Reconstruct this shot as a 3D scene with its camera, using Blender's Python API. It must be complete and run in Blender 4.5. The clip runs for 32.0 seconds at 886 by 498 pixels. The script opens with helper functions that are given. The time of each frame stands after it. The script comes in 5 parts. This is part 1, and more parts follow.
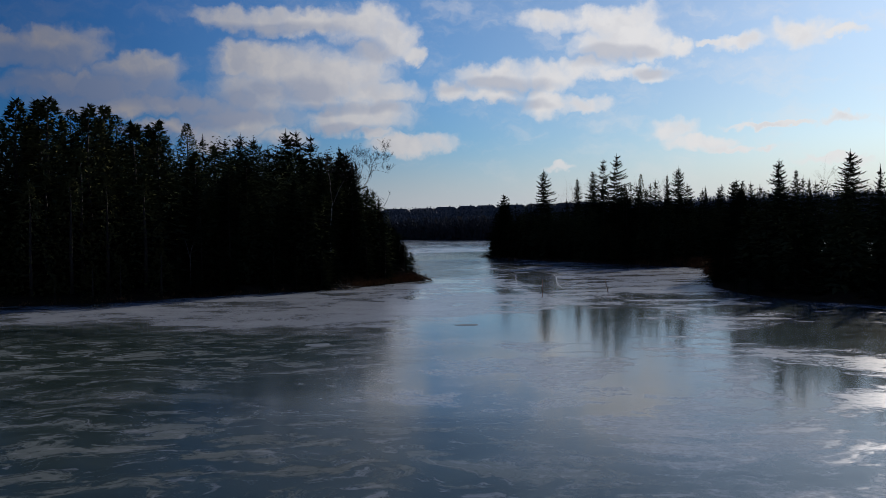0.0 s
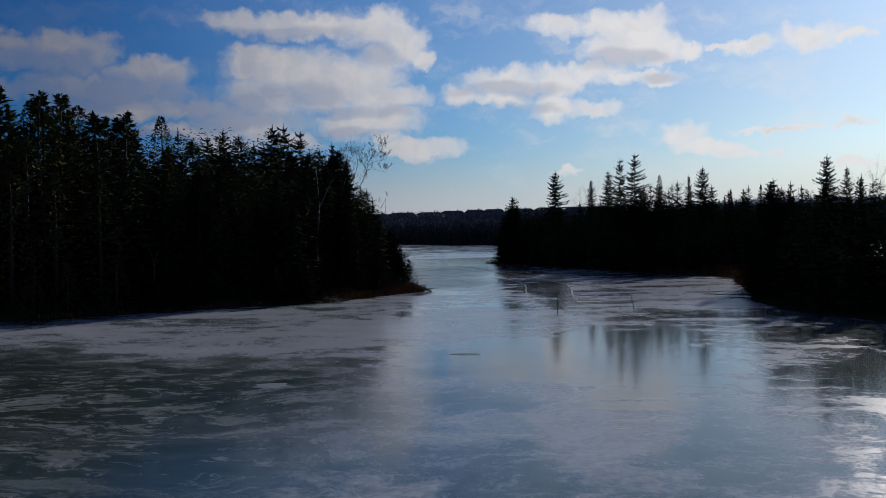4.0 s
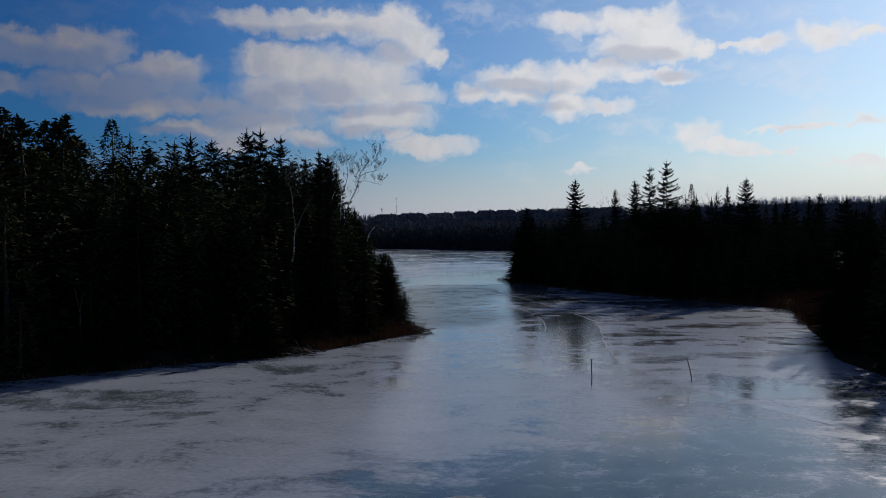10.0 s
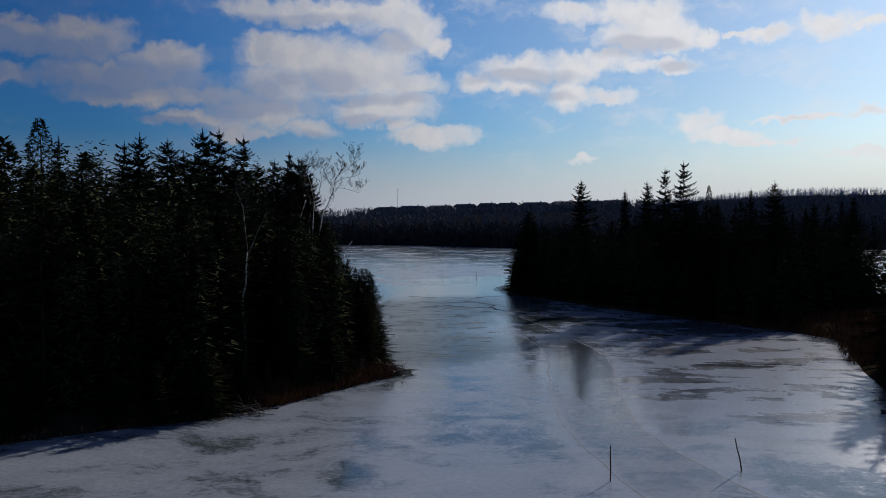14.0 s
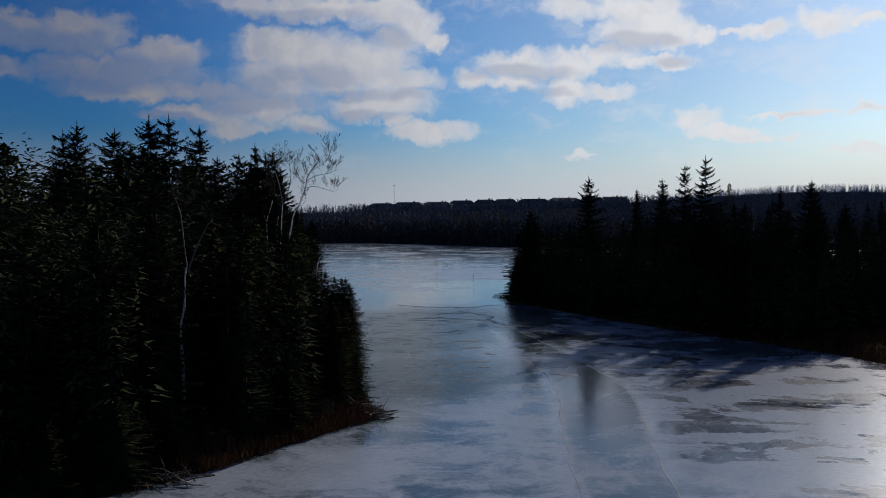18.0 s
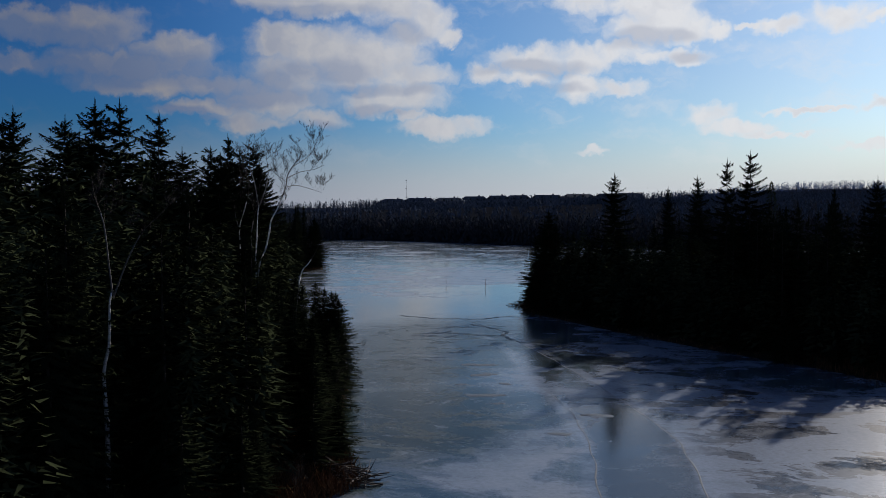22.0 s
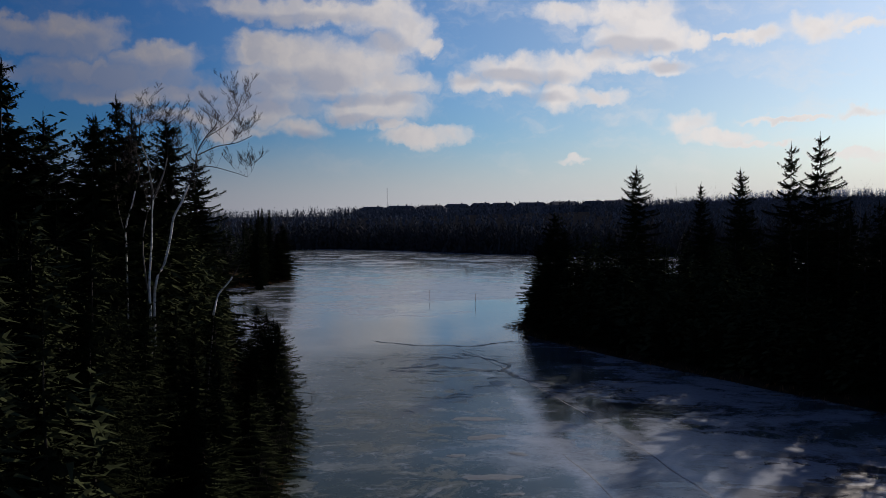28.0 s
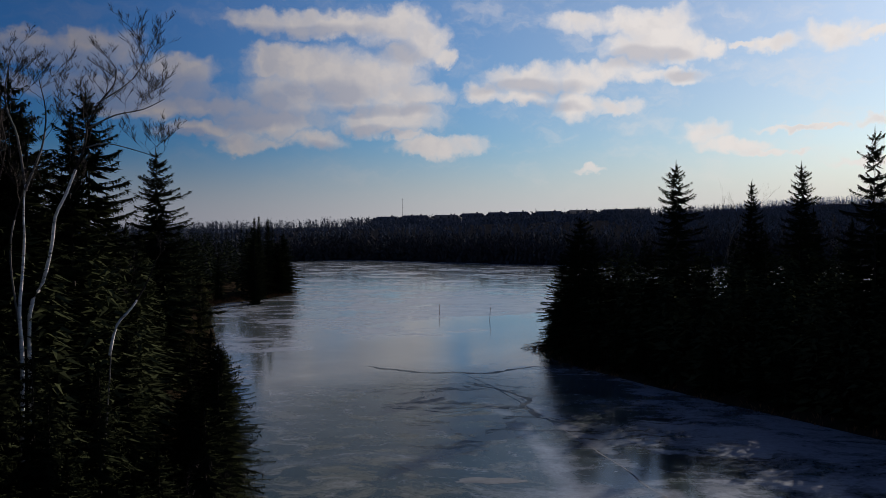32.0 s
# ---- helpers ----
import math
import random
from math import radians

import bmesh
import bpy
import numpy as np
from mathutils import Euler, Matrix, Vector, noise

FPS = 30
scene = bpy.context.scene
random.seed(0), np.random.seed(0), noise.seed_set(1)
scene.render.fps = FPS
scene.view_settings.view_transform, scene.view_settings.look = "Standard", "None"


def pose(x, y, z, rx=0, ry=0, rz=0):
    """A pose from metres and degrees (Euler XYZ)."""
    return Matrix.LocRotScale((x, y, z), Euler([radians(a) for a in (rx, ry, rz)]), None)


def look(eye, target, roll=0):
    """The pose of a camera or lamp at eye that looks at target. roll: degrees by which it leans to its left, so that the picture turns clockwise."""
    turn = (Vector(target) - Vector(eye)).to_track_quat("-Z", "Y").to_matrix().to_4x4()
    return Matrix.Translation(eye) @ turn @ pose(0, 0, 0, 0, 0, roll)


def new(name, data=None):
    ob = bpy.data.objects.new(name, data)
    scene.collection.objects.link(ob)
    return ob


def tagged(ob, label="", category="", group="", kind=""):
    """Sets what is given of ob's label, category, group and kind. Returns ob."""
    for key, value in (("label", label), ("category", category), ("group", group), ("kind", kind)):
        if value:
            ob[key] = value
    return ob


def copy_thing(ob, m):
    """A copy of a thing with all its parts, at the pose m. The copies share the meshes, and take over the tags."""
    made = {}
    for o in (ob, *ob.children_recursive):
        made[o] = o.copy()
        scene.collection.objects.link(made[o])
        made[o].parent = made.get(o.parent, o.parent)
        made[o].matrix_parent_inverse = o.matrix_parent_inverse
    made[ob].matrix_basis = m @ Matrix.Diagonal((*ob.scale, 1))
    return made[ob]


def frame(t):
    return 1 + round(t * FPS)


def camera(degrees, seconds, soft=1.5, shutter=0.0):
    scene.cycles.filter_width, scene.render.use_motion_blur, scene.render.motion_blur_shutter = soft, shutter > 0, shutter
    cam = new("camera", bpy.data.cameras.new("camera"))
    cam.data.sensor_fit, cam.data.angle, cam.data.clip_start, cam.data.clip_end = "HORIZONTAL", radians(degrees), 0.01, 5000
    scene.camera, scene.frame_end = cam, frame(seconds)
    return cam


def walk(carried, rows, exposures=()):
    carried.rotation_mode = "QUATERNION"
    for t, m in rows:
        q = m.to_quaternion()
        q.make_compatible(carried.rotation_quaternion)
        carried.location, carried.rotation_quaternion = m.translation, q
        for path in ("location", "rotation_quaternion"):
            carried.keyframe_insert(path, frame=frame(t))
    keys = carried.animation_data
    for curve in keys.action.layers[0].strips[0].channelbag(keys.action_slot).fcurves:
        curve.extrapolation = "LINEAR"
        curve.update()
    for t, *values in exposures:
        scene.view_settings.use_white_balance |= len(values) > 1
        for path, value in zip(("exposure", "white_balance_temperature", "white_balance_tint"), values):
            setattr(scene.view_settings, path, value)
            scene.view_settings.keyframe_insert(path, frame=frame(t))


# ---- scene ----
cam = camera(50.2, 32.0, soft=0.8)
PATH = [
    (0, (-0.114, 2.371, 5.204), (-0.23, 4.367, 5.154), -0.8),
    (1, (-0.087, 4.679, 5.111), (-0.206, 6.675, 5.067), -0.8),
    (2, (-0.101, 7.18, 5.179), (-0.223, 9.176, 5.136), -0.8),
    (3, (-0.13, 9.911, 5.201), (-0.255, 11.907, 5.16), -0.7),
    (3.5, (-0.074, 10.963, 5.175), (-0.203, 12.959, 5.133), -0.7),
    (5.5, (-0.072, 15.695, 6.037), (-0.213, 17.69, 5.999), -0.6),
    (6, (-0.335, 17.031, 6.404), (-0.474, 19.026, 6.363), -0.5),
    (7, (-0.46, 19.12, 6.778), (-0.605, 21.114, 6.738), -0.5),
    (8, (-0.473, 21.341, 6.848), (-0.623, 23.336, 6.807), -0.5),
    (9, (-0.329, 23.553, 7.16), (-0.484, 25.546, 7.114), -0.4),
    (10, (-0.334, 26.062, 7.387), (-0.492, 28.055, 7.341), -0.5),
    (11, (-0.276, 28.867, 7.887), (-0.437, 30.86, 7.833), -0.6),
    (12, (-0.088, 31.509, 8.43), (-0.253, 33.501, 8.363), -0.5),
    (13, (-0.188, 34.146, 9.005), (-0.345, 36.138, 8.932), -0.3),
    (14, (-0.072, 37.01, 9.231), (-0.235, 39.002, 9.164), -0.4),
    (14.5, (-0.1, 38.329, 9.321), (-0.264, 40.321, 9.252), -0.5),
    (16.5, (-0.625, 43.911, 9.272), (-0.78, 45.904, 9.203), -0.4),
    (17, (-0.686, 45.068, 9.273), (-0.839, 47.061, 9.203), -0.3),
    (18, (-0.498, 47.549, 9.752), (-0.655, 49.542, 9.676), -0.3),
    (19, (-0.47, 50.188, 9.854), (-0.63, 52.18, 9.777), -0.4),
    (20, (-0.649, 52.621, 10.106), (-0.809, 54.613, 10.024), -0.2),
    (20.5, (-0.803, 53.902, 10.213), (-0.987, 55.892, 10.128), -0.2),
    (21, (-0.786, 55.054, 10.301), (-0.972, 57.044, 10.214), -0.1),
    (22, (-0.965, 57.602, 10.259), (-1.148, 59.592, 10.173), -0.1),
    (23, (-1.011, 60.04, 9.889), (-1.192, 62.031, 9.809), -0.3),
    (24, (-1.588, 63.095, 9.883), (-1.759, 65.086, 9.805), -0.4),
    (25, (-1.714, 65.642, 9.777), (-1.886, 67.633, 9.7), -0.3),
    (25.5, (-2.181, 67.089, 9.817), (-2.342, 69.081, 9.739), -0.4),
    (27.5, (-2.776, 73.019, 9.66), (-2.914, 75.013, 9.592), -0.4),
    (28, (-2.677, 74.329, 9.633), (-2.821, 76.323, 9.566), -0.2),
    (29, (-3.014, 77.21, 9.5), (-3.151, 79.204, 9.441), -0.3),
    (30, (-2.908, 79.787, 9.502), (-3.051, 81.781, 9.444), -0.2),
    (31, (-2.976, 82.438, 9.498), (-3.116, 84.432, 9.445), -0.2),
    (31.5, (-2.898, 83.625, 9.286), (-3.041, 85.619, 9.243), -0.4),
    (32, (-2.873, 84.771, 9.274), (-3.051, 86.762, 9.229), -0.5),
]
walk(cam, [(t, look(eye, target, roll)) for t, eye, target, roll in PATH], exposures=[(0, 0.0, 6800, 12), (14, 0.0, 6700, 12), (25, 0.0, 6600, 11), (28, 0.0, 7150, 15), (32, 0.0, 7300, 15)])

# ---- light ----
SUN_AZ, SUN_EL = 27.0, 21.5          # degrees right of +y, above the horizon
world = bpy.data.worlds.new("winter_sky")
scene.world = world
world.use_nodes = True
WT = world.node_tree
WT.nodes.clear()


class Graph:
    """Short hand for node trees."""

    def __init__(self, tree):
        self.t = tree

    def node(self, kind, **values):
        n = self.t.nodes.new(kind)
        for key, value in values.items():
            n.inputs[key.replace("_", " ")].default_value = value
        return n

    def put(self, value, socket):
        if isinstance(value, bpy.types.NodeSocket):
            self.t.links.new(value, socket)
        else:
            socket.default_value = value

    def math(self, op, a, b=0.0, c=None):
        n = self.t.nodes.new("ShaderNodeMath")
        n.operation = op
        self.put(a, n.inputs[0])
        self.put(b, n.inputs[1])
        if c is not None:
            self.put(c, n.inputs[2])
        return n.outputs[0]

    def vec(self, op, a, b=(0, 0, 0), out=0):
        n = self.t.nodes.new("ShaderNodeVectorMath")
        n.operation = op
        self.put(a, n.inputs[0])
        self.put(b, n.inputs[1])
        return n.outputs[out]

    def noise(self, vector, scale, detail=4.0, rough=0.55, out=0, warp=0.0):
        n = self.t.nodes.new("ShaderNodeTexNoise")
        self.put(vector, n.inputs["Vector"])
        n.inputs["Scale"].default_value = scale
        n.inputs["Detail"].default_value = detail
        n.inputs["Roughness"].default_value = rough
        n.inputs["Distortion"].default_value = warp
        return n.outputs[out]

    def ramp(self, fac, stops):
        n = self.t.nodes.new("ShaderNodeValToRGB")
        self.put(fac, n.inputs[0])
        e = n.color_ramp.elements
        while len(e) < len(stops):
            e.new(0.5)
        for k, (at, col) in zip(e, stops):
            k.position = at
            k.color = (*col, 1) if len(col) == 3 else col
        return n.outputs[0]

    def span(self, value, a, b, lo=0.0, hi=1.0):
        n = self.t.nodes.new("ShaderNodeMapRange")
        n.interpolation_type = "SMOOTHSTEP"
        self.put(value, n.inputs[0])
        for i, v in enumerate((a, b, lo, hi)):
            n.inputs[i + 1].default_value = v
        return n.outputs[0]

    def mix(self, fac, a, b, mode="MIX"):
        n = self.t.nodes.new("ShaderNodeMix")
        n.data_type, n.blend_type = "RGBA", mode
        self.put(fac, n.inputs[0])
        self.put(a if isinstance(a, bpy.types.NodeSocket) else (*a, 1), n.inputs[6])
        self.put(b if isinstance(b, bpy.types.NodeSocket) else (*b, 1), n.inputs[7])
        return n.outputs[2]


g = Graph(WT)
sky = WT.nodes.new("ShaderNodeTexSky")
sky.sky_type, sky.sun_disc = "NISHITA", False
sky.sun_elevation, sky.sun_rotation = radians(SUN_EL), radians(SUN_AZ)
sky.air_density, sky.dust_density, sky.ozone_density = 1.0, 0.5, 3.0
way = WT.nodes.new("ShaderNodeTexCoord").outputs["Generated"]
parts_xyz = WT.nodes.new("ShaderNodeSeparateXYZ")
WT.links.new(way, parts_xyz.inputs[0])
az = g.math("MULTIPLY", g.math("ARCTAN2", parts_xyz.outputs[0], parts_xyz.outputs[1]), 57.2958)
el = g.math("MULTIPLY", g.math("ARCSINE", parts_xyz.outputs[2]), 57.2958)
flat = WT.nodes.new("ShaderNodeCombineXYZ")
WT.links.new(az, flat.inputs[0])
WT.links.new(el, flat.inputs[1])
ae = flat.outputs[0]
# billows: the direction, shaken at two sizes
shake = g.vec("SUBTRACT", g.noise(ae, 0.33, 3.0, 0.6, out=1), (0.5, 0.5, 0.5))
curl = g.vec("SUBTRACT", g.noise(ae, 0.95, 5.0, 0.56, out=1), (0.5, 0.5, 0.5))
shaken = g.vec("ADD", ae, g.vec("ADD", g.vec("MULTIPLY", shake, (1.6, 1.2, 0)), g.vec("MULTIPLY", curl, (1.5, 1.5, 0))))
# cloud lumps: azimuth, elevation, half width, half height in degrees
BANK_WEST = [(-28.5, 10.2, 1.71, 0.75), (-25.0, 10.3, 2.57, 1.16), (-27.1, 9.7, 3.42, 0.75), (-28.9, 8.1, 2.05, 0.44), (-20.9, 9.1, 2.46, 0.86),
             (-23.6, 8.1, 5.48, 0.89), (-20.5, 7.1, 5.99, 0.68), (-14.7, 10.0, 2.26, 1.1), (-12.5, 9.6, 2.74, 1.37), (-10.9, 8.7, 2.46, 1.64),
             (-8.7, 9.1, 2.46, 1.44), (-7.1, 8.0, 2.46, 0.82), (-14.0, 8.0, 2.91, 1.37), (-7.7, 6.8, 2.81, 1.03), (-9.4, 6.3, 2.12, 0.68),
             (-15.4, 6.4, 3.59, 0.96), (-19.1, 5.8, 2.91, 0.44), (-12.7, 5.3, 1.64, 0.58), (-5.2, 4.9, 2.6, 0.65), (-7.3, 5.6, 1.1, 0.41),
             (-16.7, 5.2, 2.22, 0.55), (-12.0, 12.2, 5.99, 0.75), (-8.0, 12.0, 2.46, 1.23), (-6.0, 11.1, 1.57, 1.37), (-7.3, 10.2, 1.78, 0.82),
             (-4.8, 10.2, 0.75, 0.41)]
BANK_EAST = [(0.5, 8.8, 2.91, 0.92), (-0.5, 7.7, 2.12, 0.51), (-2.4, 8.1, 1.23, 0.62), (2.9, 8.8, 2.12, 0.89), (2.9, 7.3, 1.57, 0.86),
             (5.4, 7.1, 1.3, 0.48), (5.5, 9.2, 1.78, 0.75), (6.5, 10.4, 1.78, 0.86), (7.8, 11.1, 2.12, 1.03), (7.1, 12.0, 2.91, 0.75),
             (9.4, 10.4, 1.44, 0.89), (10.8, 10.1, 0.89, 0.51), (9.1, 8.8, 1.44, 0.55), (6.3, 8.8, 2.05, 0.48), (3.2, 11.9, 1.85, 0.68),
             (14.1, 10.2, 1.57, 0.51), (17.4, 10.4, 1.78, 0.82), (19.4, 10.3, 1.3, 0.31), (12.6, 10.3, 0.82, 0.21), (10.4, 5.3, 1.37, 0.65),
             (11.8, 4.6, 1.92, 0.44), (13.5, 4.2, 1.44, 0.24), (18.9, 3.5, 1.99, 0.27), (19.5, 5.8, 1.1, 0.31), (16.0, 5.6, 2.46, 0.21),
             (15.7, 4.0, 0.89, 0.21), (3.5, 3.3, 0.96, 0.21)]


def lumps(rows, at):
    field = None
    for a, e, w, h in rows:
        d = g.vec("MULTIPLY", g.vec("SUBTRACT", at, (a, e, 0)), (1 / w, 1 / h, 0))
        f = g.math("SUBTRACT", 1.0, g.vec("DOT_PRODUCT", d, d, out=1))
        field = f if field is None else g.math("SMOOTH_MAX", field, f, 0.4)
    return field


field = g.math("MAXIMUM", lumps(BANK_WEST, shaken), lumps(BANK_EAST, shaken))
# cloud that lies between a spot and the sun shades it
BELLIES = [(-23.6, 7.9, 5.82, 0.82), (-27.7, 9.5, 3.08, 0.68), (-28.9, 6.9, 3.08, 0.55), (-18.9, 7.6, 4.62, 0.62), (-16.7, 6.7, 3.42, 0.55),
           (-12.0, 8.2, 1.88, 0.55), (-9.3, 7.2, 2.4, 0.31), (-9.0, 5.8, 2.05, 0.34), (-14.0, 11.7, 3.77, 0.34), (-20.5, 5.5, 2.05, 0.27),
           (-12.1, 4.9, 1.37, 0.31), (0.5, 8.3, 2.46, 0.38), (1.5, 7.2, 1.44, 0.27), (7.2, 9.9, 1.78, 0.41), (9.1, 8.5, 1.03, 0.27),
           (-7.6, 10.7, 1.37, 0.48), (-26.0, 9.3, 2.05, 0.41)]
soft = g.vec("SUBTRACT", g.noise(ae, 0.3, 2.0, 0.5, out=1), (0.5, 0.5, 0.5))
screen = lumps(BELLIES, g.vec("ADD", ae, g.vec("MULTIPLY", soft, (5.0, 1.6, 0))))
# rest of the sky, outside the two banks: unseen scattered cumulus, added fill light
over = g.math("SUBTRACT", g.noise(ae, 0.11, 5.0, 0.55), 0.55)
beyond = g.math("MAXIMUM", g.span(g.math("ABSOLUTE", g.math("ADD", az, 4.0)), 27.0, 36.0), g.span(el, 13.5, 18.0))
sun_near = g.vec("DOT_PRODUCT", way, (0.4224, 0.8290, 0.3665), out=1)      # cosine of the angle to the sun
over = g.math("SUBTRACT", over, g.span(el, 26.0, 42.0, 0.0, 0.14))
rest = g.math("ADD", g.math("MULTIPLY", over, 8.0), g.math("MULTIPLY", g.math("SUBTRACT", g.math("MULTIPLY", beyond, g.span(sun_near, 0.98, 0.93)), 1.0), 6.0))
field = g.math("MAXIMUM", field, rest)
billow = g.noise(shaken, 0.42, 5.0, 0.58)
density = g.math("ADD", g.math("MULTIPLY", field, 0.9), g.math("MULTIPLY", g.math("SUBTRACT", billow, 0.5), 2.4))
cover = g.span(density, -0.7, 0.9)
thick = g.span(screen, -2.2, 1.0)
puff = g.noise(shaken, 0.5, 4.0, 0.5)
shaded = g.math("ADD", g.math("MULTIPLY", thick, 0.95), g.math("MULTIPLY", g.span(puff, 0.32, 0.68, 0.68, -0.15), g.math("MULTIPLY", g.span(density, 0.1, 0.9), g.span(sun_near, 0.7, 0.9, 1.0, 0.55))))
east = g.span(sun_near, 0.58, 0.97)
lit = g.mix(east, (2.0, 2.05, 2.4), (7.5, 7.7, 8.0))
# cumulus opposite the sun brightened, to fill in the unlit woods
lit = g.mix(g.span(sun_near, -0.5, 0.2, 1.0, 0.0), lit, (4.0, 4.3, 4.9))
shade = g.mix(east, (0.95, 1.4, 2.5), (5.3, 5.6, 6.3))
n_clamp = g.math("MINIMUM", g.math("MAXIMUM", shaded, 0.0), 1.0)
cloud = g.mix(n_clamp, lit, shade)
tint = g.ramp(east, [(0.0, (0.062, 0.215, 0.44)), (0.2, (0.11, 0.28, 0.53)), (0.75, (0.27, 0.47, 0.72)), (1.0, (0.41, 0.55, 0.73))])
deep = g.mix(1.0, sky.outputs[0], tint, "MULTIPLY")
deep = g.vec("SCALE", deep)
deep.node.inputs["Scale"].default_value = 1.0
g.put(g.span(el, 14.0, 50.0, 1.0, 0.95), deep.node.inputs["Scale"])
haze = g.mix(east, (2.3, 2.6, 3.3), (5.7, 6.05, 6.7))
deep = g.mix(g.span(el, 0.0, 5.5, 0.95, 0.0), deep, haze)
veil = g.span(g.noise(g.vec("MULTIPLY", shaken, (0.6, 1.5, 1.0)), 0.35, 6.0, 0.62), 0.46, 0.74, 0.0, 0.38)
cover = g.math("MAXIMUM", cover, g.math("MULTIPLY", veil, g.span(east, 0.15, 0.8, 0.35, 1.0)))
colour = g.mix(g.math("MULTIPLY", cover, g.span(el, 0.5, 4.5, 0.1, 0.95)), deep, cloud)
back = WT.nodes.new("ShaderNodeBackground")
back.inputs[1].default_value = 0.1
WT.links.new(colour, back.inputs[0])
WT.links.new(back.outputs[0], WT.nodes.new("ShaderNodeOutputWorld").inputs[0])

sun_data = bpy.data.lights.new("sun", "SUN")
sun_data.energy, sun_data.angle, sun_data.color = 4.0, radians(0.6), (1.0, 0.95, 0.89)
sun = new("sun", sun_data)
to_sun = Vector((math.sin(radians(SUN_AZ)) * math.cos(radians(SUN_EL)), math.cos(radians(SUN_AZ)) * math.cos(radians(SUN_EL)), math.sin(radians(SUN_EL))))
sun.matrix_world = look(to_sun * 300, (0, 0, 0))


# ---- materials ----
def material(name, build):
    m = bpy.data.materials.new(name)
    m.use_nodes = True
    gr = Graph(m.node_tree)
    build(gr, m.node_tree.nodes["Principled BSDF"])
    return m


def place_of(gr):
    return gr.t.nodes.new("ShaderNodeNewGeometry").outputs["Position"]


def own(gr):
    return gr.t.nodes.new("ShaderNodeTexCoord").outputs["Object"]


def bump(gr, bsdf, height, strength, distance):
    b = gr.t.nodes.new("ShaderNodeBump")
    b.inputs["Strength"].default_value, b.inputs["Distance"].default_value = strength, distance
    gr.put(height, b.inputs["Height"])
    gr.t.links.new(b.outputs[0], bsdf.inputs["Normal"])


def plain(name, dark, light, rough=0.8, scale=6.0, depth=0.01, stretch=(1, 1, 1), island=False, gloss=0.25):
    """Two-tone surface: broad stains over a fine grain, with relief."""
    def build(gr, bsdf):
        at = gr.vec("MULTIPLY", own(gr), stretch)
        mixv = gr.math("ADD", gr.math("MULTIPLY", gr.noise(at, scale, 6.0, 0.65), 0.6), gr.math("MULTIPLY", gr.noise(at, scale * 0.17, 3.0), 0.4))
        if island:
            rnd = gr.t.nodes.new("ShaderNodeNewGeometry").outputs["Random Per Island"]
            obr = gr.t.nodes.new("ShaderNodeObjectInfo").outputs["Random"]
            mixv = gr.math("ADD", gr.math("MULTIPLY", mixv, 0.4), gr.math("ADD", gr.math("MULTIPLY", rnd, 0.3), gr.math("MULTIPLY", obr, 0.3)))
        gr.put(gr.ramp(mixv, [(0.3, dark), (0.7, light)]), bsdf.inputs["Base Color"])
        bsdf.inputs["Roughness"].default_value = rough
        bsdf.inputs["Specular IOR Level"].default_value = 0.0 if island else gloss
        if depth:
            bump(gr, bsdf, mixv, 0.6, depth)
    return material(name, build)


def foliage(name, dark, light):
    """Needles in clumps: shaded as the rounded mass that they make up round their stem."""
    def build(gr, bsdf):
        at = own(gr)
        geo = gr.t.nodes.new("ShaderNodeNewGeometry")
        mixv = gr.math("ADD", gr.math("MULTIPLY", gr.noise(at, 1.3, 4.0, 0.6), 0.6), gr.math("MULTIPLY", gr.noise(at, 9.0, 3.0), 0.15))
        mixv = gr.math("ADD", mixv, gr.math("ADD", gr.math("MULTIPLY", geo.outputs["Random Per Island"], 0.07), gr.math("MULTIPLY", gr.t.nodes.new("ShaderNodeObjectInfo").outputs["Random"], 0.24)))
        gr.put(gr.ramp(mixv, [(0.3, dark), (0.75, light)]), bsdf.inputs["Base Color"])
        bsdf.inputs["Roughness"].default_value = 0.9
        bsdf.inputs["Specular IOR Level"].default_value = 0.0
        away = gr.vec("ADD", gr.vec("NORMALIZE", gr.vec("MULTIPLY", at, (1, 1, 0))), (0, 0, 0.06))
        turn = gr.t.nodes.new("ShaderNodeVectorTransform")
        turn.vector_type, turn.convert_from, turn.convert_to = "NORMAL", "OBJECT", "WORLD"
        gr.put(away, turn.inputs[0])
        round_n = gr.vec("NORMALIZE", gr.vec("ADD", gr.vec("NORMALIZE", turn.outputs[0]), gr.vec("MULTIPLY", geo.outputs["Normal"], (0.2, 0.2, 0.2))))
        gr.put(round_n, bsdf.inputs["Normal"])
    return material(name, build)


# ice that differs: x, y, half widths, in metres
CLEAR = [(17, 47, 6, 5), (3, 52, 7, 9), (-12, 22, 16, 15), (-20, 44, 12, 9), (6, 8, 18, 10), (-5, 106, 7, 10), (-10, 126, 8, 12), (-13, 150, 8, 16), (3.3, 95, 1.5, 11), (1.0, 117, 2.0, 7), (-5, 140, 9, 4), (20, 170, 30, 25)]
FROSTED = [(1.0, 113, 4.5, 8), (-1.5, 98, 2.5, 12), (7.5, 104, 2.6, 12), (15, 99, 8, 13), (12, 80, 5, 8), (-12, 62, 16, 13), (-6, 74, 7, 10), (-9, 200, 16, 22), (-1, 110, 3, 6), (8, 110, 4, 6)]

COVE = [(13, 92, 9, 15), (9, 108, 6, 6)]         # crusted snow ice with bare patches
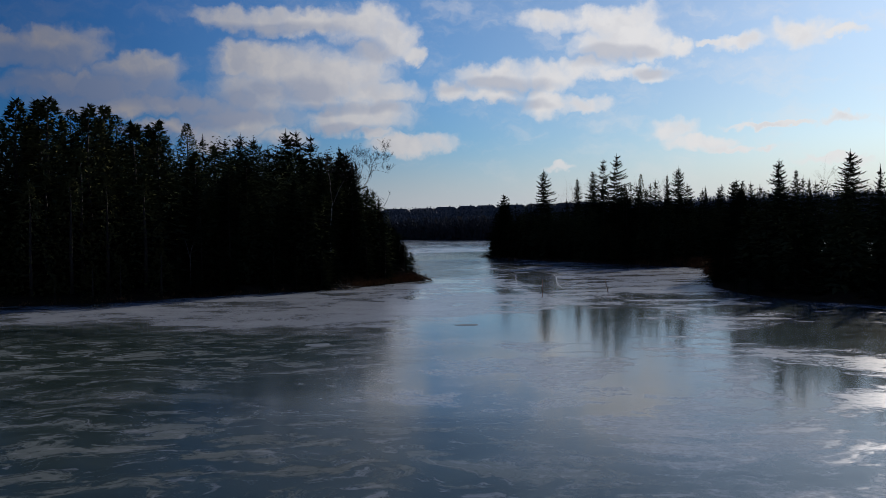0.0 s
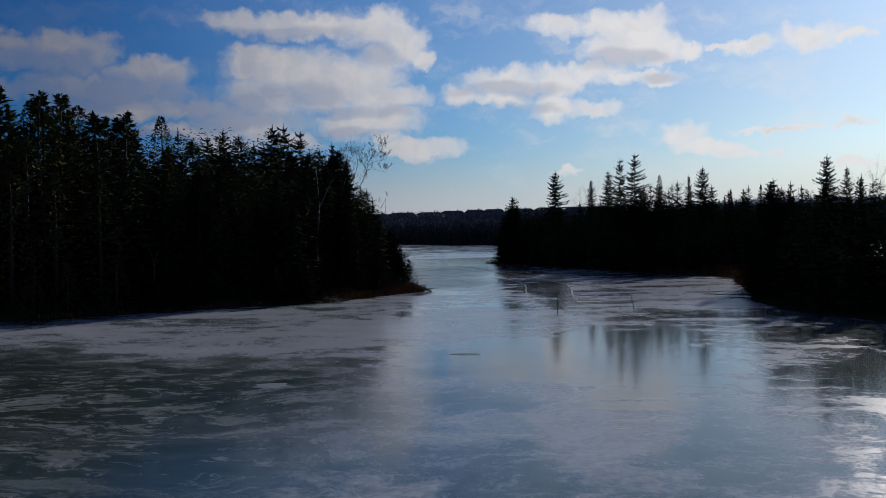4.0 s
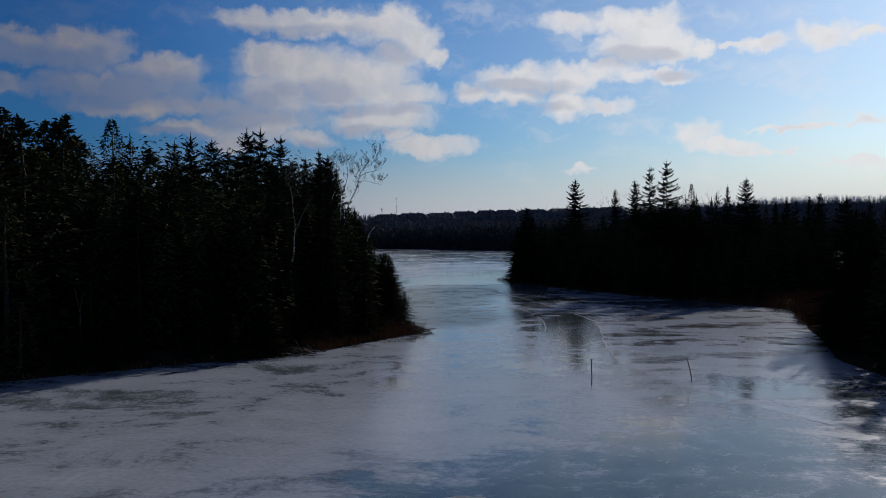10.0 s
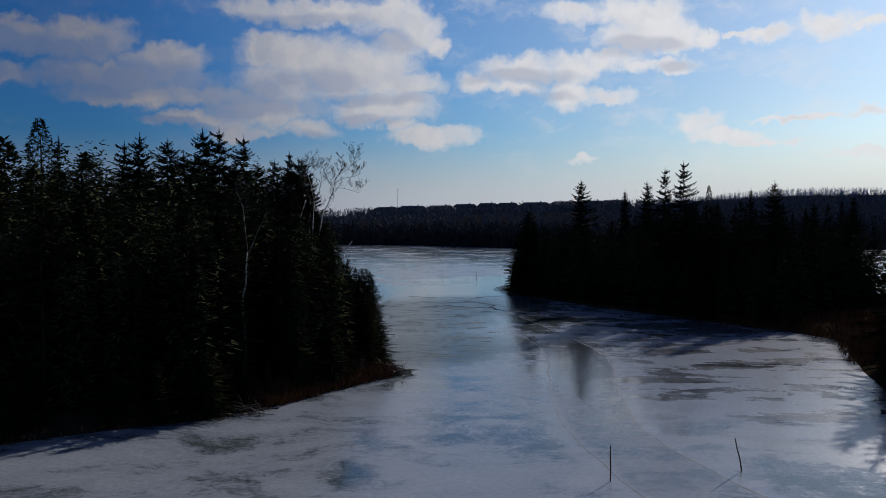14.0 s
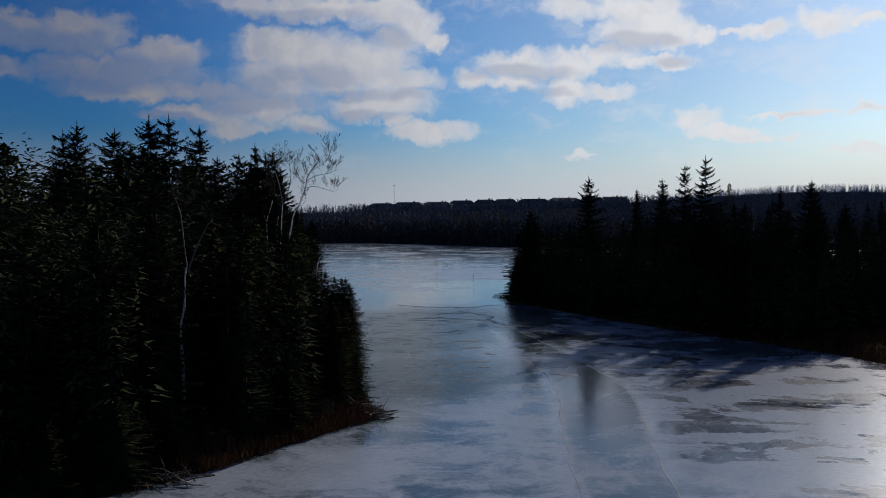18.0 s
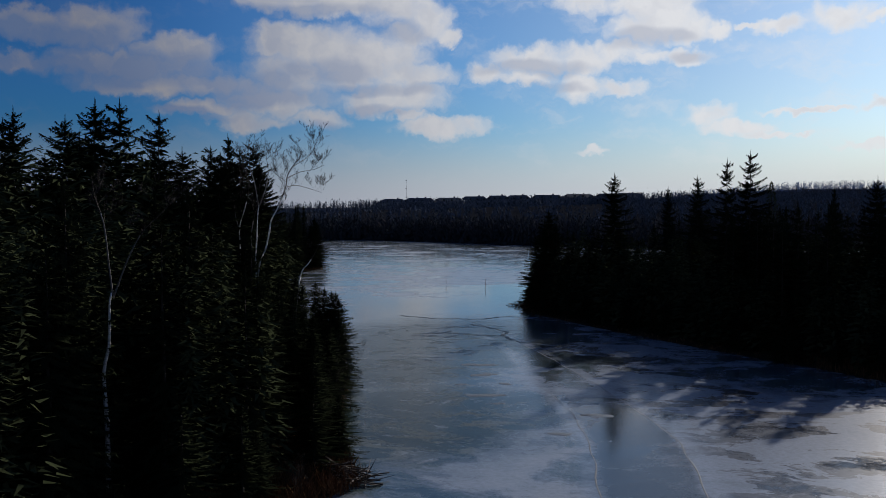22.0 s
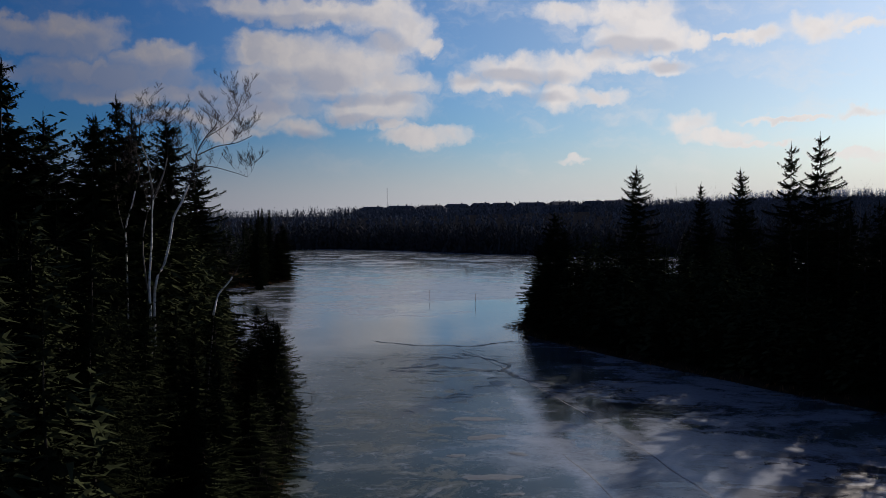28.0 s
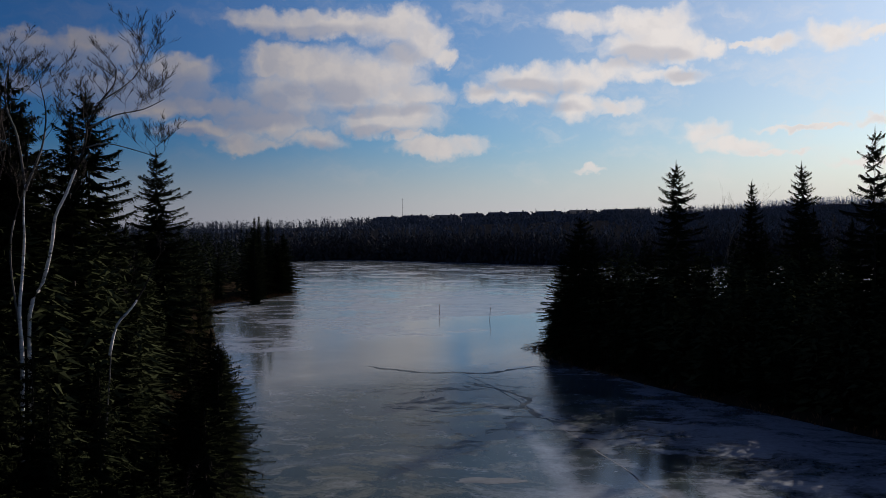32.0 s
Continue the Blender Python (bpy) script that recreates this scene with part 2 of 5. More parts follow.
# the two long tracks across the ice: y, x
TRACK_WEST = [(60, 6.2), (67, 4.2), (74.8, 2.45), (79, 1.8), (84, 1.53), (92, 1.55), (99, 1.6), (105.7, 1.0), (113, -0.6), (124, -2.0), (146, -9.0)]
TRACK_EAST = [(60, 12.0), (64.5, 9.64), (69.8, 7.44), (73.4, 6.3), (76.1, 5.6), (80, 5.07), (86, 5.1), (92, 5.45), (99, 5.6), (104, 4.9), (110, 3.6), (117, 1.9), (126, -0.6), (140, -5.0), (146, -8.0)]
WET = [(-6, 141, 8, 10), (-4, 128, 5, 8), (2, 126, 5, 8)]        # dark streaks off the wooded point
SCUFFED = [(-7, 104, 7, 11), (-9, 118, 6, 9), (-15, 40, 12, 10), (-11, 20, 13, 12), (-8, 131, 9, 16)]       # dull green ice under worn film


def ice_build(gr, bsdf):
    p = place_of(gr)
    drift = gr.vec("SUBTRACT", gr.noise(p, 0.10, 5.0, 0.6, out=1), (0.5, 0.5, 0.5))
    warp = gr.vec("ADD", p, gr.vec("MULTIPLY", drift, (8, 8, 0)))

    def zones(rows, at=warp):
        f = None
        for x, y, w, h in rows:
            d = gr.vec("MULTIPLY", gr.vec("SUBTRACT", at, (x, y, 0)), (1 / w, 1 / h, 0))
            one = gr.span(gr.vec("DOT_PRODUCT", d, d, out=1), 0.15, 1.7, 1.0, 0.0)
            f = one if f is None else gr.math("MAXIMUM", f, one)
        return f

    wide = gr.vec("MULTIPLY", warp, (0.75, 1.0, 1.0))
    sheets = gr.noise(wide, 0.11, 9.0, 0.62)
    patches = gr.noise(wide, 0.42, 10.0, 0.7)
    streaks = gr.noise(gr.vec("MULTIPLY", p, (0.14, 1.1, 1.0)), 0.8, 8.0, 0.66)
    broad = gr.noise(gr.vec("MULTIPLY", p, (0.03, 0.26, 1.0)), 1.0, 5.0, 0.6)
    streaks = gr.math("ADD", gr.math("MULTIPLY", streaks, 0.55), gr.math("MULTIPLY", broad, 0.45))
    fine = gr.noise(p, 4.5, 7.0, 0.7)
    v = gr.math("ADD", gr.math("MULTIPLY", sheets, 0.33), gr.math("ADD", gr.math("MULTIPLY", patches, 0.42), gr.math("ADD", gr.math("MULTIPLY", fine, 0.11), gr.math("MULTIPLY", streaks, 0.14))))
    v = gr.math("ADD", v, gr.math("SUBTRACT", gr.math("MULTIPLY", zones(FROSTED), 0.055), gr.math("MULTIPLY", zones(CLEAR), 0.075)))
    frost = gr.span(v, 0.485, 0.545)
    col = gr.ramp(v, [(0.37, (0.010, 0.019, 0.020)), (0.425, (0.034, 0.050, 0.047)), (0.455, (0.062, 0.080, 0.075)), (0.478, (0.080, 0.095, 0.090)), (0.487, (0.123, 0.132, 0.136)), (0.515, (0.18, 0.19, 0.20)), (0.525, (0.235, 0.246, 0.258)), (0.62, (0.30, 0.305, 0.31))])
    scuffed = zones(SCUFFED)
    cove = zones(COVE)
    crust = gr.span(gr.math("ADD", gr.noise(gr.vec("MULTIPLY", warp, (0.5, 1.0, 1.0)), 0.34, 11.0, 0.64), gr.math("MULTIPLY", gr.math("SUBTRACT", streaks, 0.5), 0.3)), 0.465, 0.485)
    tone = gr.mix(crust, gr.mix(patches, (0.025, 0.025, 0.027), (0.085, 0.08, 0.085)), gr.mix(fine, (0.165, 0.178, 0.20), (0.29, 0.305, 0.335)))
    col = gr.mix(gr.math("MULTIPLY", cove, 0.9), col, tone)
    film = gr.span(gr.noise(gr.vec("MULTIPLY", warp, (0.8, 1.3, 1.0)), 0.55, 11.0, 0.74), 0.5, 0.57)
    dull = gr.mix(film, gr.mix(patches, (0.010, 0.019, 0.015), (0.036, 0.050, 0.041)), gr.mix(fine, (0.08, 0.093, 0.085), (0.16, 0.17, 0.16)))
    col = gr.mix(gr.math("MULTIPLY", scuffed, 0.85), col, dull)
    frost = gr.math("MAXIMUM", gr.math("MULTIPLY", frost, gr.math("SUBTRACT", 1.0, scuffed)), gr.math("MAXIMUM", gr.math("MULTIPLY", cove, crust), gr.math("MULTIPLY", scuffed, gr.math("ADD", 0.6, gr.math("MULTIPLY", film, 0.4)))))
    thin = gr.span(gr.noise(gr.vec("MULTIPLY", warp, (0.7, 1.2, 1.0)), 1.3, 10.0, 0.76), 0.55, 0.62)
    col = gr.mix(gr.math("MULTIPLY", thin, 0.45), col, (0.25, 0.258, 0.27))
    # dark lane between two pale tracks
    split = gr.t.nodes.new("ShaderNodeSeparateXYZ")
    gr.put(gr.vec("ADD", p, gr.vec("MULTIPLY", gr.vec("SUBTRACT", gr.noise(p, 0.9, 5.0, 0.6, out=1), (0.5, 0.5, 0.5)), (0.5, 0.8, 0))), split.inputs[0])

    def east_of(rows):
        """Metres by which a spot lies east of a track."""
        n = gr.t.nodes.new("ShaderNodeFloatCurve")
        line = n.mapping.curves[0].points
        pts = [((y - 50) / 110, (x + 20) / 40) for y, x in rows]
        while len(line) < len(pts):
            line.new(0.5, 0.5)
        for k, at in zip(line, pts):
            k.location = at
        n.mapping.update()
        gr.put(gr.math("DIVIDE", gr.math("SUBTRACT", split.outputs[1], 50.0), 110.0), n.inputs["Value"])
        return gr.math("SUBTRACT", split.outputs[0], gr.math("SUBTRACT", gr.math("MULTIPLY", n.outputs[0], 40.0), 20.0))

    west, east_d = east_of(TRACK_WEST), east_of(TRACK_EAST)
    within = gr.math("MULTIPLY", gr.span(split.outputs[1], 56.0, 62.0), gr.span(split.outputs[1], 128.0, 145.0, 1.0, 0.0))
    inside = gr.math("MULTIPLY", gr.math("MULTIPLY", gr.span(west, -0.3, 0.5), gr.span(east_d, -0.25, 0.1, 1.0, 0.0)), within)
    bare = gr.math("MULTIPLY", gr.span(split.outputs[1], 84.0, 93.0), gr.span(split.outputs[1], 105.0, 112.0, 1.0, 0.1))
    bare = gr.math("ADD", 0.28, gr.math("MULTIPLY", bare, 0.67))
    lane = gr.math("MULTIPLY", gr.math("MULTIPLY", inside, bare), gr.span(patches, 0.42, 0.64, 1.0, 0.55))
    col = gr.mix(lane, col, gr.mix(fine, (0.018, 0.022, 0.026), (0.055, 0.06, 0.066)))
    rim = gr.math("ADD", gr.math("MULTIPLY", gr.span(gr.math("ABSOLUTE", gr.math("SUBTRACT", east_d, 0.3)), 0.1, 0.75, 1.0, 0.0), 0.75), gr.math("MULTIPLY", gr.span(gr.math("ABSOLUTE", gr.math("ADD", west, 0.25)), 0.1, 0.7, 1.0, 0.0), 0.55))
    rim = gr.math("MULTIPLY", gr.math("MULTIPLY", rim, within), gr.span(patches, 0.34, 0.55, 0.35, 1.0))
    col = gr.mix(gr.math("MINIMUM", rim, 1.0), col, gr.mix(fine, (0.20, 0.21, 0.23), (0.31, 0.32, 0.34)))
    wet = gr.math("MULTIPLY", zones(WET), gr.span(gr.noise(gr.vec("MULTIPLY", warp, (0.16, 1.0, 1.0)), 0.55, 7.0, 0.66), 0.52, 0.57))
    col = gr.mix(gr.math("MULTIPLY", wet, 0.85), col, (0.014, 0.02, 0.024))
    hair = gr.t.nodes.new("ShaderNodeTexVoronoi")
    hair.feature = "DISTANCE_TO_EDGE"
    gr.put(warp, hair.inputs["Vector"])
    hair.inputs["Scale"].default_value = 0.16
    crack = gr.math("MULTIPLY", gr.span(hair.outputs["Distance"], 0.0, 0.005, 0.3, 0.0), gr.span(patches, 0.45, 0.6))
    col = gr.mix(crack, col, (0.34, 0.345, 0.35))
    specks = gr.span(gr.noise(p, 1.7, 4.0, 0.75), 0.68, 0.73)
    col = gr.mix(gr.math("MULTIPLY", specks, 0.55), col, (0.40, 0.40, 0.41))
    col = gr.vec("MULTIPLY", col, (0.92, 1.0, 1.12))
    grit = gr.vec("SCALE", col)
    gr.put(gr.span(gr.noise(p, 4.0, 7.0, 0.72), 0.3, 0.7, 0.88, 1.12), grit.node.inputs["Scale"])
    gr.put(grit, bsdf.inputs["Base Color"])
    gr.put(gr.math("ADD", gr.math("MULTIPLY", frost, 0.14), gr.math("ADD", 0.06, gr.math("MULTIPLY", fine, 0.08))), bsdf.inputs["Roughness"])
    gr.put(gr.math("SUBTRACT", 0.5, gr.math("ADD", gr.math("MULTIPLY", frost, 0.22), gr.math("MULTIPLY", scuffed, 0.27))), bsdf.inputs["Specular IOR Level"])
    bsdf.inputs["IOR"].default_value = 1.31
    rel = gr.math("ADD", gr.math("MULTIPLY", gr.noise(p, 1.1, 5.0, 0.6), 0.5), gr.math("MULTIPLY", fine, 0.3))
    rel = gr.math("ADD", rel, gr.math("MULTIPLY", frost, 0.6))
    bump(gr, bsdf, rel, 0.11, 0.03)


ICE = material("lake_ice", ice_build)
RIDGE_ICE = plain("ridge_ice", (0.065, 0.08, 0.10), (0.115, 0.138, 0.168), 0.8, 3.0, 0.01)
DARK_ICE = plain("refrozen_ice", (0.015, 0.025, 0.03), (0.05, 0.065, 0.07), 0.45, 2.0, 0.004, gloss=0.1)
PAD_ICE = plain("frost_pad", (0.085, 0.108, 0.135), (0.16, 0.195, 0.24), 0.7, 2.5, 0.004, gloss=0.05)


def soil_build(gr, bsdf):
    """Leaf litter by the lake; beyond the far shore a slate tint paints in shade."""
    p = place_of(gr)
    v = gr.math("ADD", gr.math("MULTIPLY", gr.noise(p, 0.9, 6.0, 0.65), 0.6), gr.math("MULTIPLY", gr.noise(p, 0.15, 3.0), 0.4))
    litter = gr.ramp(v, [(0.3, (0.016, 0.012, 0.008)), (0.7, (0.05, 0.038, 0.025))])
    # slate-dark tone in place of shade on the sunlit far ground
    dimmed_soil = gr.ramp(v, [(0.3, (0.008, 0.009, 0.012)), (0.7, (0.02, 0.022, 0.028))])
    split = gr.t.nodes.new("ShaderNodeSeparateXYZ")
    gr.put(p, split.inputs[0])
    gr.put(gr.mix(gr.span(split.outputs[1], 236.0, 262.0), litter, dimmed_soil), bsdf.inputs["Base Color"])
    bsdf.inputs["Roughness"].default_value = 0.95
    bsdf.inputs["Specular IOR Level"].default_value = 0.0
    bump(gr, bsdf, v, 0.6, 0.05)


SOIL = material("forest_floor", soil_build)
INNER = plain("inner_needles", (0.026, 0.033, 0.017), (0.050, 0.060, 0.030), 0.9, 2.0, 0.0, island=True)
INNER_CEDAR = plain("inner_cedar", (0.05, 0.055, 0.025), (0.10, 0.105, 0.048), 0.9, 2.0, 0.0, island=True)
NEEDLES = foliage("spruce_needles", (0.013, 0.017, 0.009), (0.026, 0.032, 0.0165))
CEDAR = foliage("cedar_leaves", (0.055, 0.060, 0.026), (0.115, 0.118, 0.052))
PINE = foliage("pine_needles", (0.040, 0.050, 0.022), (0.075, 0.085, 0.038))
BARK = plain("conifer_bark", (0.020, 0.016, 0.014), (0.055, 0.047, 0.042), 0.92, 7.0, 0.02, (1, 1, 0.25))
GREY_BARK = plain("grey_bark", (0.07, 0.062, 0.055), (0.19, 0.175, 0.16), 0.9, 7.0, 0.01, (1, 1, 0.3))
TWIG = plain("bare_twigs", (0.014, 0.011, 0.010), (0.042, 0.032, 0.028), 0.85, 5.0, 0.0)
SEDGE = plain("dead_sedge", (0.06, 0.028, 0.014), (0.19, 0.10, 0.05), 0.9, 3.0, 0.0, island=True)
WOOD = plain("weathered_wood", (0.09, 0.07, 0.055), (0.26, 0.21, 0.17), 0.85, 9.0, 0.008, (1, 1, 0.2))
STAKE = plain("stake_wood", (0.05, 0.025, 0.016), (0.16, 0.075, 0.05), 0.8, 12.0, 0.003, (1, 1, 0.15))
# far evergreens carry a slight blue for aerial haze in their colour
HAZED_GREEN = plain("hazed_evergreen", (0.027, 0.034, 0.040), (0.050, 0.058, 0.066), 0.95, 0.3, 0.0, island=True)
SIDING = plain("house_siding", (0.10, 0.11, 0.13), (0.20, 0.21, 0.24), 0.8, 0.8, 0.01, island=False)
ROOFING = plain("roof_shingles", (0.05, 0.058, 0.075), (0.09, 0.10, 0.12), 0.9, 1.5, 0.02)
WINDOW = plain("window_glass", (0.02, 0.025, 0.03), (0.05, 0.055, 0.06), 0.1, 0.4, 0.0)
# aerial haze is painted into the slope's wood as paler blue-grey
HAZED_HILL = plain("hazed_hill_wood", (0.075, 0.094, 0.125), (0.115, 0.135, 0.172), 0.95, 0.2, 0.0, island=True)
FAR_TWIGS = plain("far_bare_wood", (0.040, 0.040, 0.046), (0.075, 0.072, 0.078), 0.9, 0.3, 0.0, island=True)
# the furthest wood gets its haze as a strong blue base colour
HAZE_BLUE = plain("hazed_distant_wood", (0.15, 0.22, 0.38), (0.20, 0.28, 0.46), 0.95, 0.1, 0.0, island=True)
STEEL = plain("mast_steel", (0.2, 0.2, 0.21), (0.4, 0.4, 0.41), 0.5, 1.0, 0.0)


def birch_build(gr, bsdf):
    at = gr.vec("MULTIPLY", own(gr), (1.0, 1.0, 3.5))
    bands = gr.noise(at, 2.4, 5.0, 0.7)
    stains = gr.noise(own(gr), 0.8, 3.0)
    v = gr.math("ADD", gr.math("MULTIPLY", bands, 0.75), gr.math("MULTIPLY", stains, 0.25))
    gr.put(gr.ramp(v, [(0.36, (0.05, 0.045, 0.04)), (0.43, (0.5, 0.48, 0.46)), (0.5, (0.76, 0.74, 0.71)), (0.7, (0.84, 0.82, 0.80))]), bsdf.inputs["Base Color"])
    bsdf.inputs["Roughness"].default_value = 0.7
    bump(gr, bsdf, bands, 0.5, 0.006)


BIRCH = material("birch_bark", birch_build)
BIRCH_LIMB = plain("birch_limb", (0.05, 0.047, 0.044), (0.22, 0.21, 0.20), 0.8, 3.0, 0.0)


# ---- mesh helpers ----
def mesh_of(name, verts, faces, mat, smooth=False):
    me = bpy.data.meshes.new(name)
    me.from_pydata([tuple(v) for v in verts], [], [tuple(f) for f in faces])
    me.materials.append(mat)
    if smooth:
        me.polygons.foreach_set("use_smooth", [True] * len(me.polygons))
    me.update()
    return me


def part_mesh(name, me, parent, label=""):
    ob = new(name, me)
    ob.parent = parent
    return tagged(ob, label)


class Soup:
    """Gathers vertices and faces of one mesh."""

    def __init__(self):
        self.v, self.f = [], []

    def tube(self, points, radii, sides=5, cap=True):
        base, n = len(self.v), len(points)
        pts = [Vector(p) for p in points]
        for i, (p, r) in enumerate(zip(pts, radii)):
            d = (pts[min(i + 1, n - 1)] - pts[max(i - 1, 0)]).normalized()
            u = d.cross(Vector((0.31, 0.17, 0.93)))
            if u.length < 0.05:
                u = d.cross(Vector((1, 0, 0)))
            u.normalize()
            w = d.cross(u)
            for k in range(sides):
                a = 2 * math.pi * k / sides
                self.v.append(p + (u * math.cos(a) + w * math.sin(a)) * r)
        for i in range(n - 1):
            for k in range(sides):
                a, b = base + i * sides + k, base + i * sides + (k + 1) % sides
                self.f.append((a, b, b + sides, a + sides))
        if cap:
            self.f.append(tuple(base + (n - 1) * sides + k for k in range(sides)))
            self.f.append(tuple(base + k for k in reversed(range(sides))))

    def spray(self, start, way, length, width, sag=0.0):
        """One leafy twig: a bent rhombus."""
        way = way.normalized()
        side = way.cross(Vector((0, 0, 1)))
        if side.length < 0.05:
            side = Vector((1, 0, 0))
        side.normalize()
        side = (side + Vector((0, 0, random.uniform(-0.7, 0.7)))).normalized()
        b = len(self.v)
        mid = start + way * length * 0.45
        self.v += [start, mid + side * width * 0.5, start + way * length - Vector((0, 0, sag)), mid - side * width * 0.5]
        self.f.append((b, b + 1, b + 2, b + 3))

    def spike(self, start, way, length, width, sag=0.0):
        """One needled twig: a slim blade that ends in a point."""
        way = way.normalized()
        side = way.cross(Vector((random.uniform(-0.6, 0.6), random.uniform(-0.6, 0.6), 1)))
        if side.length < 0.05:
            side = Vector((1, 0, 0))
        side.normalize()
        b = len(self.v)
        self.v += [start - side * width * 0.5, start + side * width * 0.5, start + way * length - Vector((0, 0, sag))]
        self.f.append((b, b + 1, b + 2))

    def box(self, lo, hi):
        b = len(self.v)
        for z in (lo[2], hi[2]):
            self.v += [Vector((lo[0], lo[1], z)), Vector((hi[0], lo[1], z)), Vector((hi[0], hi[1], z)), Vector((lo[0], hi[1], z))]
        self.f += [(b + 3, b + 2, b + 1, b), (b + 4, b + 5, b + 6, b + 7), (b, b + 1, b + 5, b + 4), (b + 1, b + 2, b + 6, b + 5), (b + 2, b + 3, b + 7, b + 6), (b + 3, b, b + 4, b + 7)]

    def mesh(self, name, mat, smooth=False):
        return mesh_of(name, self.v, self.f, mat, smooth)


# ---- trees ----
def spruce(height, wide, layers, step, leaf, seed, droop=0.25, gap=0.1, low=0.05, taper=0.75, core=9, crest=0.0, boughs=(5, 7), feather=1.0):
    """A spruce: tapered trunk, layered boughs that sag and turn up again, each feathered with needled twigs."""
    random.seed(seed)
    base = new("spruce_tree")
    tr = Soup()
    bend = [Vector((random.uniform(-0.1, 0.1), random.uniform(-0.1, 0.1), 0)) for _ in range(6)]
    tr.tube([Vector((0, 0, -0.3))] + [Vector((0, 0, height * 0.968 * k / 6)) + bend[k - 1] * (k / 6) * 0.8 for k in range(1, 7)],
            [height * 0.0125 + 0.03] + [max(0.012, height * 0.0115 * (1 - k / 6.1)) for k in range(1, 7)], 7)
    part_mesh("trunk", tr.mesh("spruce_trunk", BARK, True), base)
    cr = Soup()
    lean = random.uniform(0, 6.28)
    for i in range(layers):
        s = low + (0.98 - low) * min(max((i + random.uniform(-0.35, 0.35)) / layers, 0), 1)
        z = s * height
        reach = wide * ((1 - s) ** taper) * min(1, 0.8 + 1.0 * (s - low)) * random.uniform(0.85, 1.12) + 0.13
        coarse = 1.0 if s >= crest else 1.6
        for k in range(core):
            a = random.uniform(0, 6.283)
            cr.spray(Vector((0, 0, z + random.uniform(-0.2, 0.2))), Vector((math.cos(a), math.sin(a), random.uniform(-0.6, 0.1))), reach * random.uniform(0.35, 0.75), min(0.3, 0.04 + reach * 0.15) * coarse)
        turn = random.uniform(0, 6.3)
        count = random.randint(*boughs)
        for k in range(count):
            if random.random() < gap:
                continue
            a = turn + 6.283 * k / count + random.uniform(-0.4, 0.4)
            z = s * height + random.uniform(-0.45, 0.45) * height * 0.95 / layers
            length = reach * random.uniform(0.55, 1.15) * (1 + 0.1 * math.cos(a - lean))
            out = Vector((math.cos(a), math.sin(a), 0))
            across = Vector((-out.y, out.x, 0))
            rise = 0.02 + 0.42 * s ** 3
            sag = droop * (1.75 - 1.35 * s) * random.uniform(0.8, 1.2)
            steps = max(3, int(length / (step * coarse) + 0.5))
            for j in range(steps):
                u = 0.1 + 0.9 * (j + random.uniform(0.1, 0.9)) / steps
                at = Vector((0, 0, z + length * (rise * u - sag * u * u + 0.22 * u ** 3))) + out * length * u
                arm = feather * min(0.5, length * 0.4 * (1 - u) ** 0.7 + 0.1) * random.uniform(0.7, 1.2)
                for sgn in (-1, 1):
                    fan = out * random.uniform(0.6, 1.1) + across * sgn * random.uniform(0.45, 0.95) + Vector((0, 0, random.uniform(-0.4, 0.08)))
                    cr.spike(at, fan, arm * coarse ** 0.5, leaf * coarse * random.uniform(0.75, 1.3), random.uniform(0.0, 0.09))
                if random.random() < 0.6:
                    cr.spike(at, out * random.uniform(-0.1, 0.6) + across * random.uniform(-0.4, 0.4) + Vector((0, 0, -1)), random.uniform(0.1, 0.27), leaf * coarse * 1.1)
            end = Vector((0, 0, z + length * (rise - sag + 0.22) * 0.96)) + out * length * 0.92
            cr.spike(end, out + Vector((0, 0, 0.1)), length * 0.14 + 0.08, leaf)
    for k in range(64):
        a, f = 2.4 * k, k / 64
        cr.spike(Vector((0, 0, height * (0.90 + 0.088 * f))), Vector((math.cos(a), math.sin(a), 0.25 + f)), 0.55 - 0.42 * f, 0.06)
    for k in range(6):
        cr.spike(Vector((0, 0, height * (0.955 + 0.008 * k))), Vector((random.uniform(-0.2, 0.2), random.uniform(-0.2, 0.2), 1)), 0.36, 0.06)
    part_mesh("crown", cr.mesh("spruce_crown", NEEDLES), base)
    return base


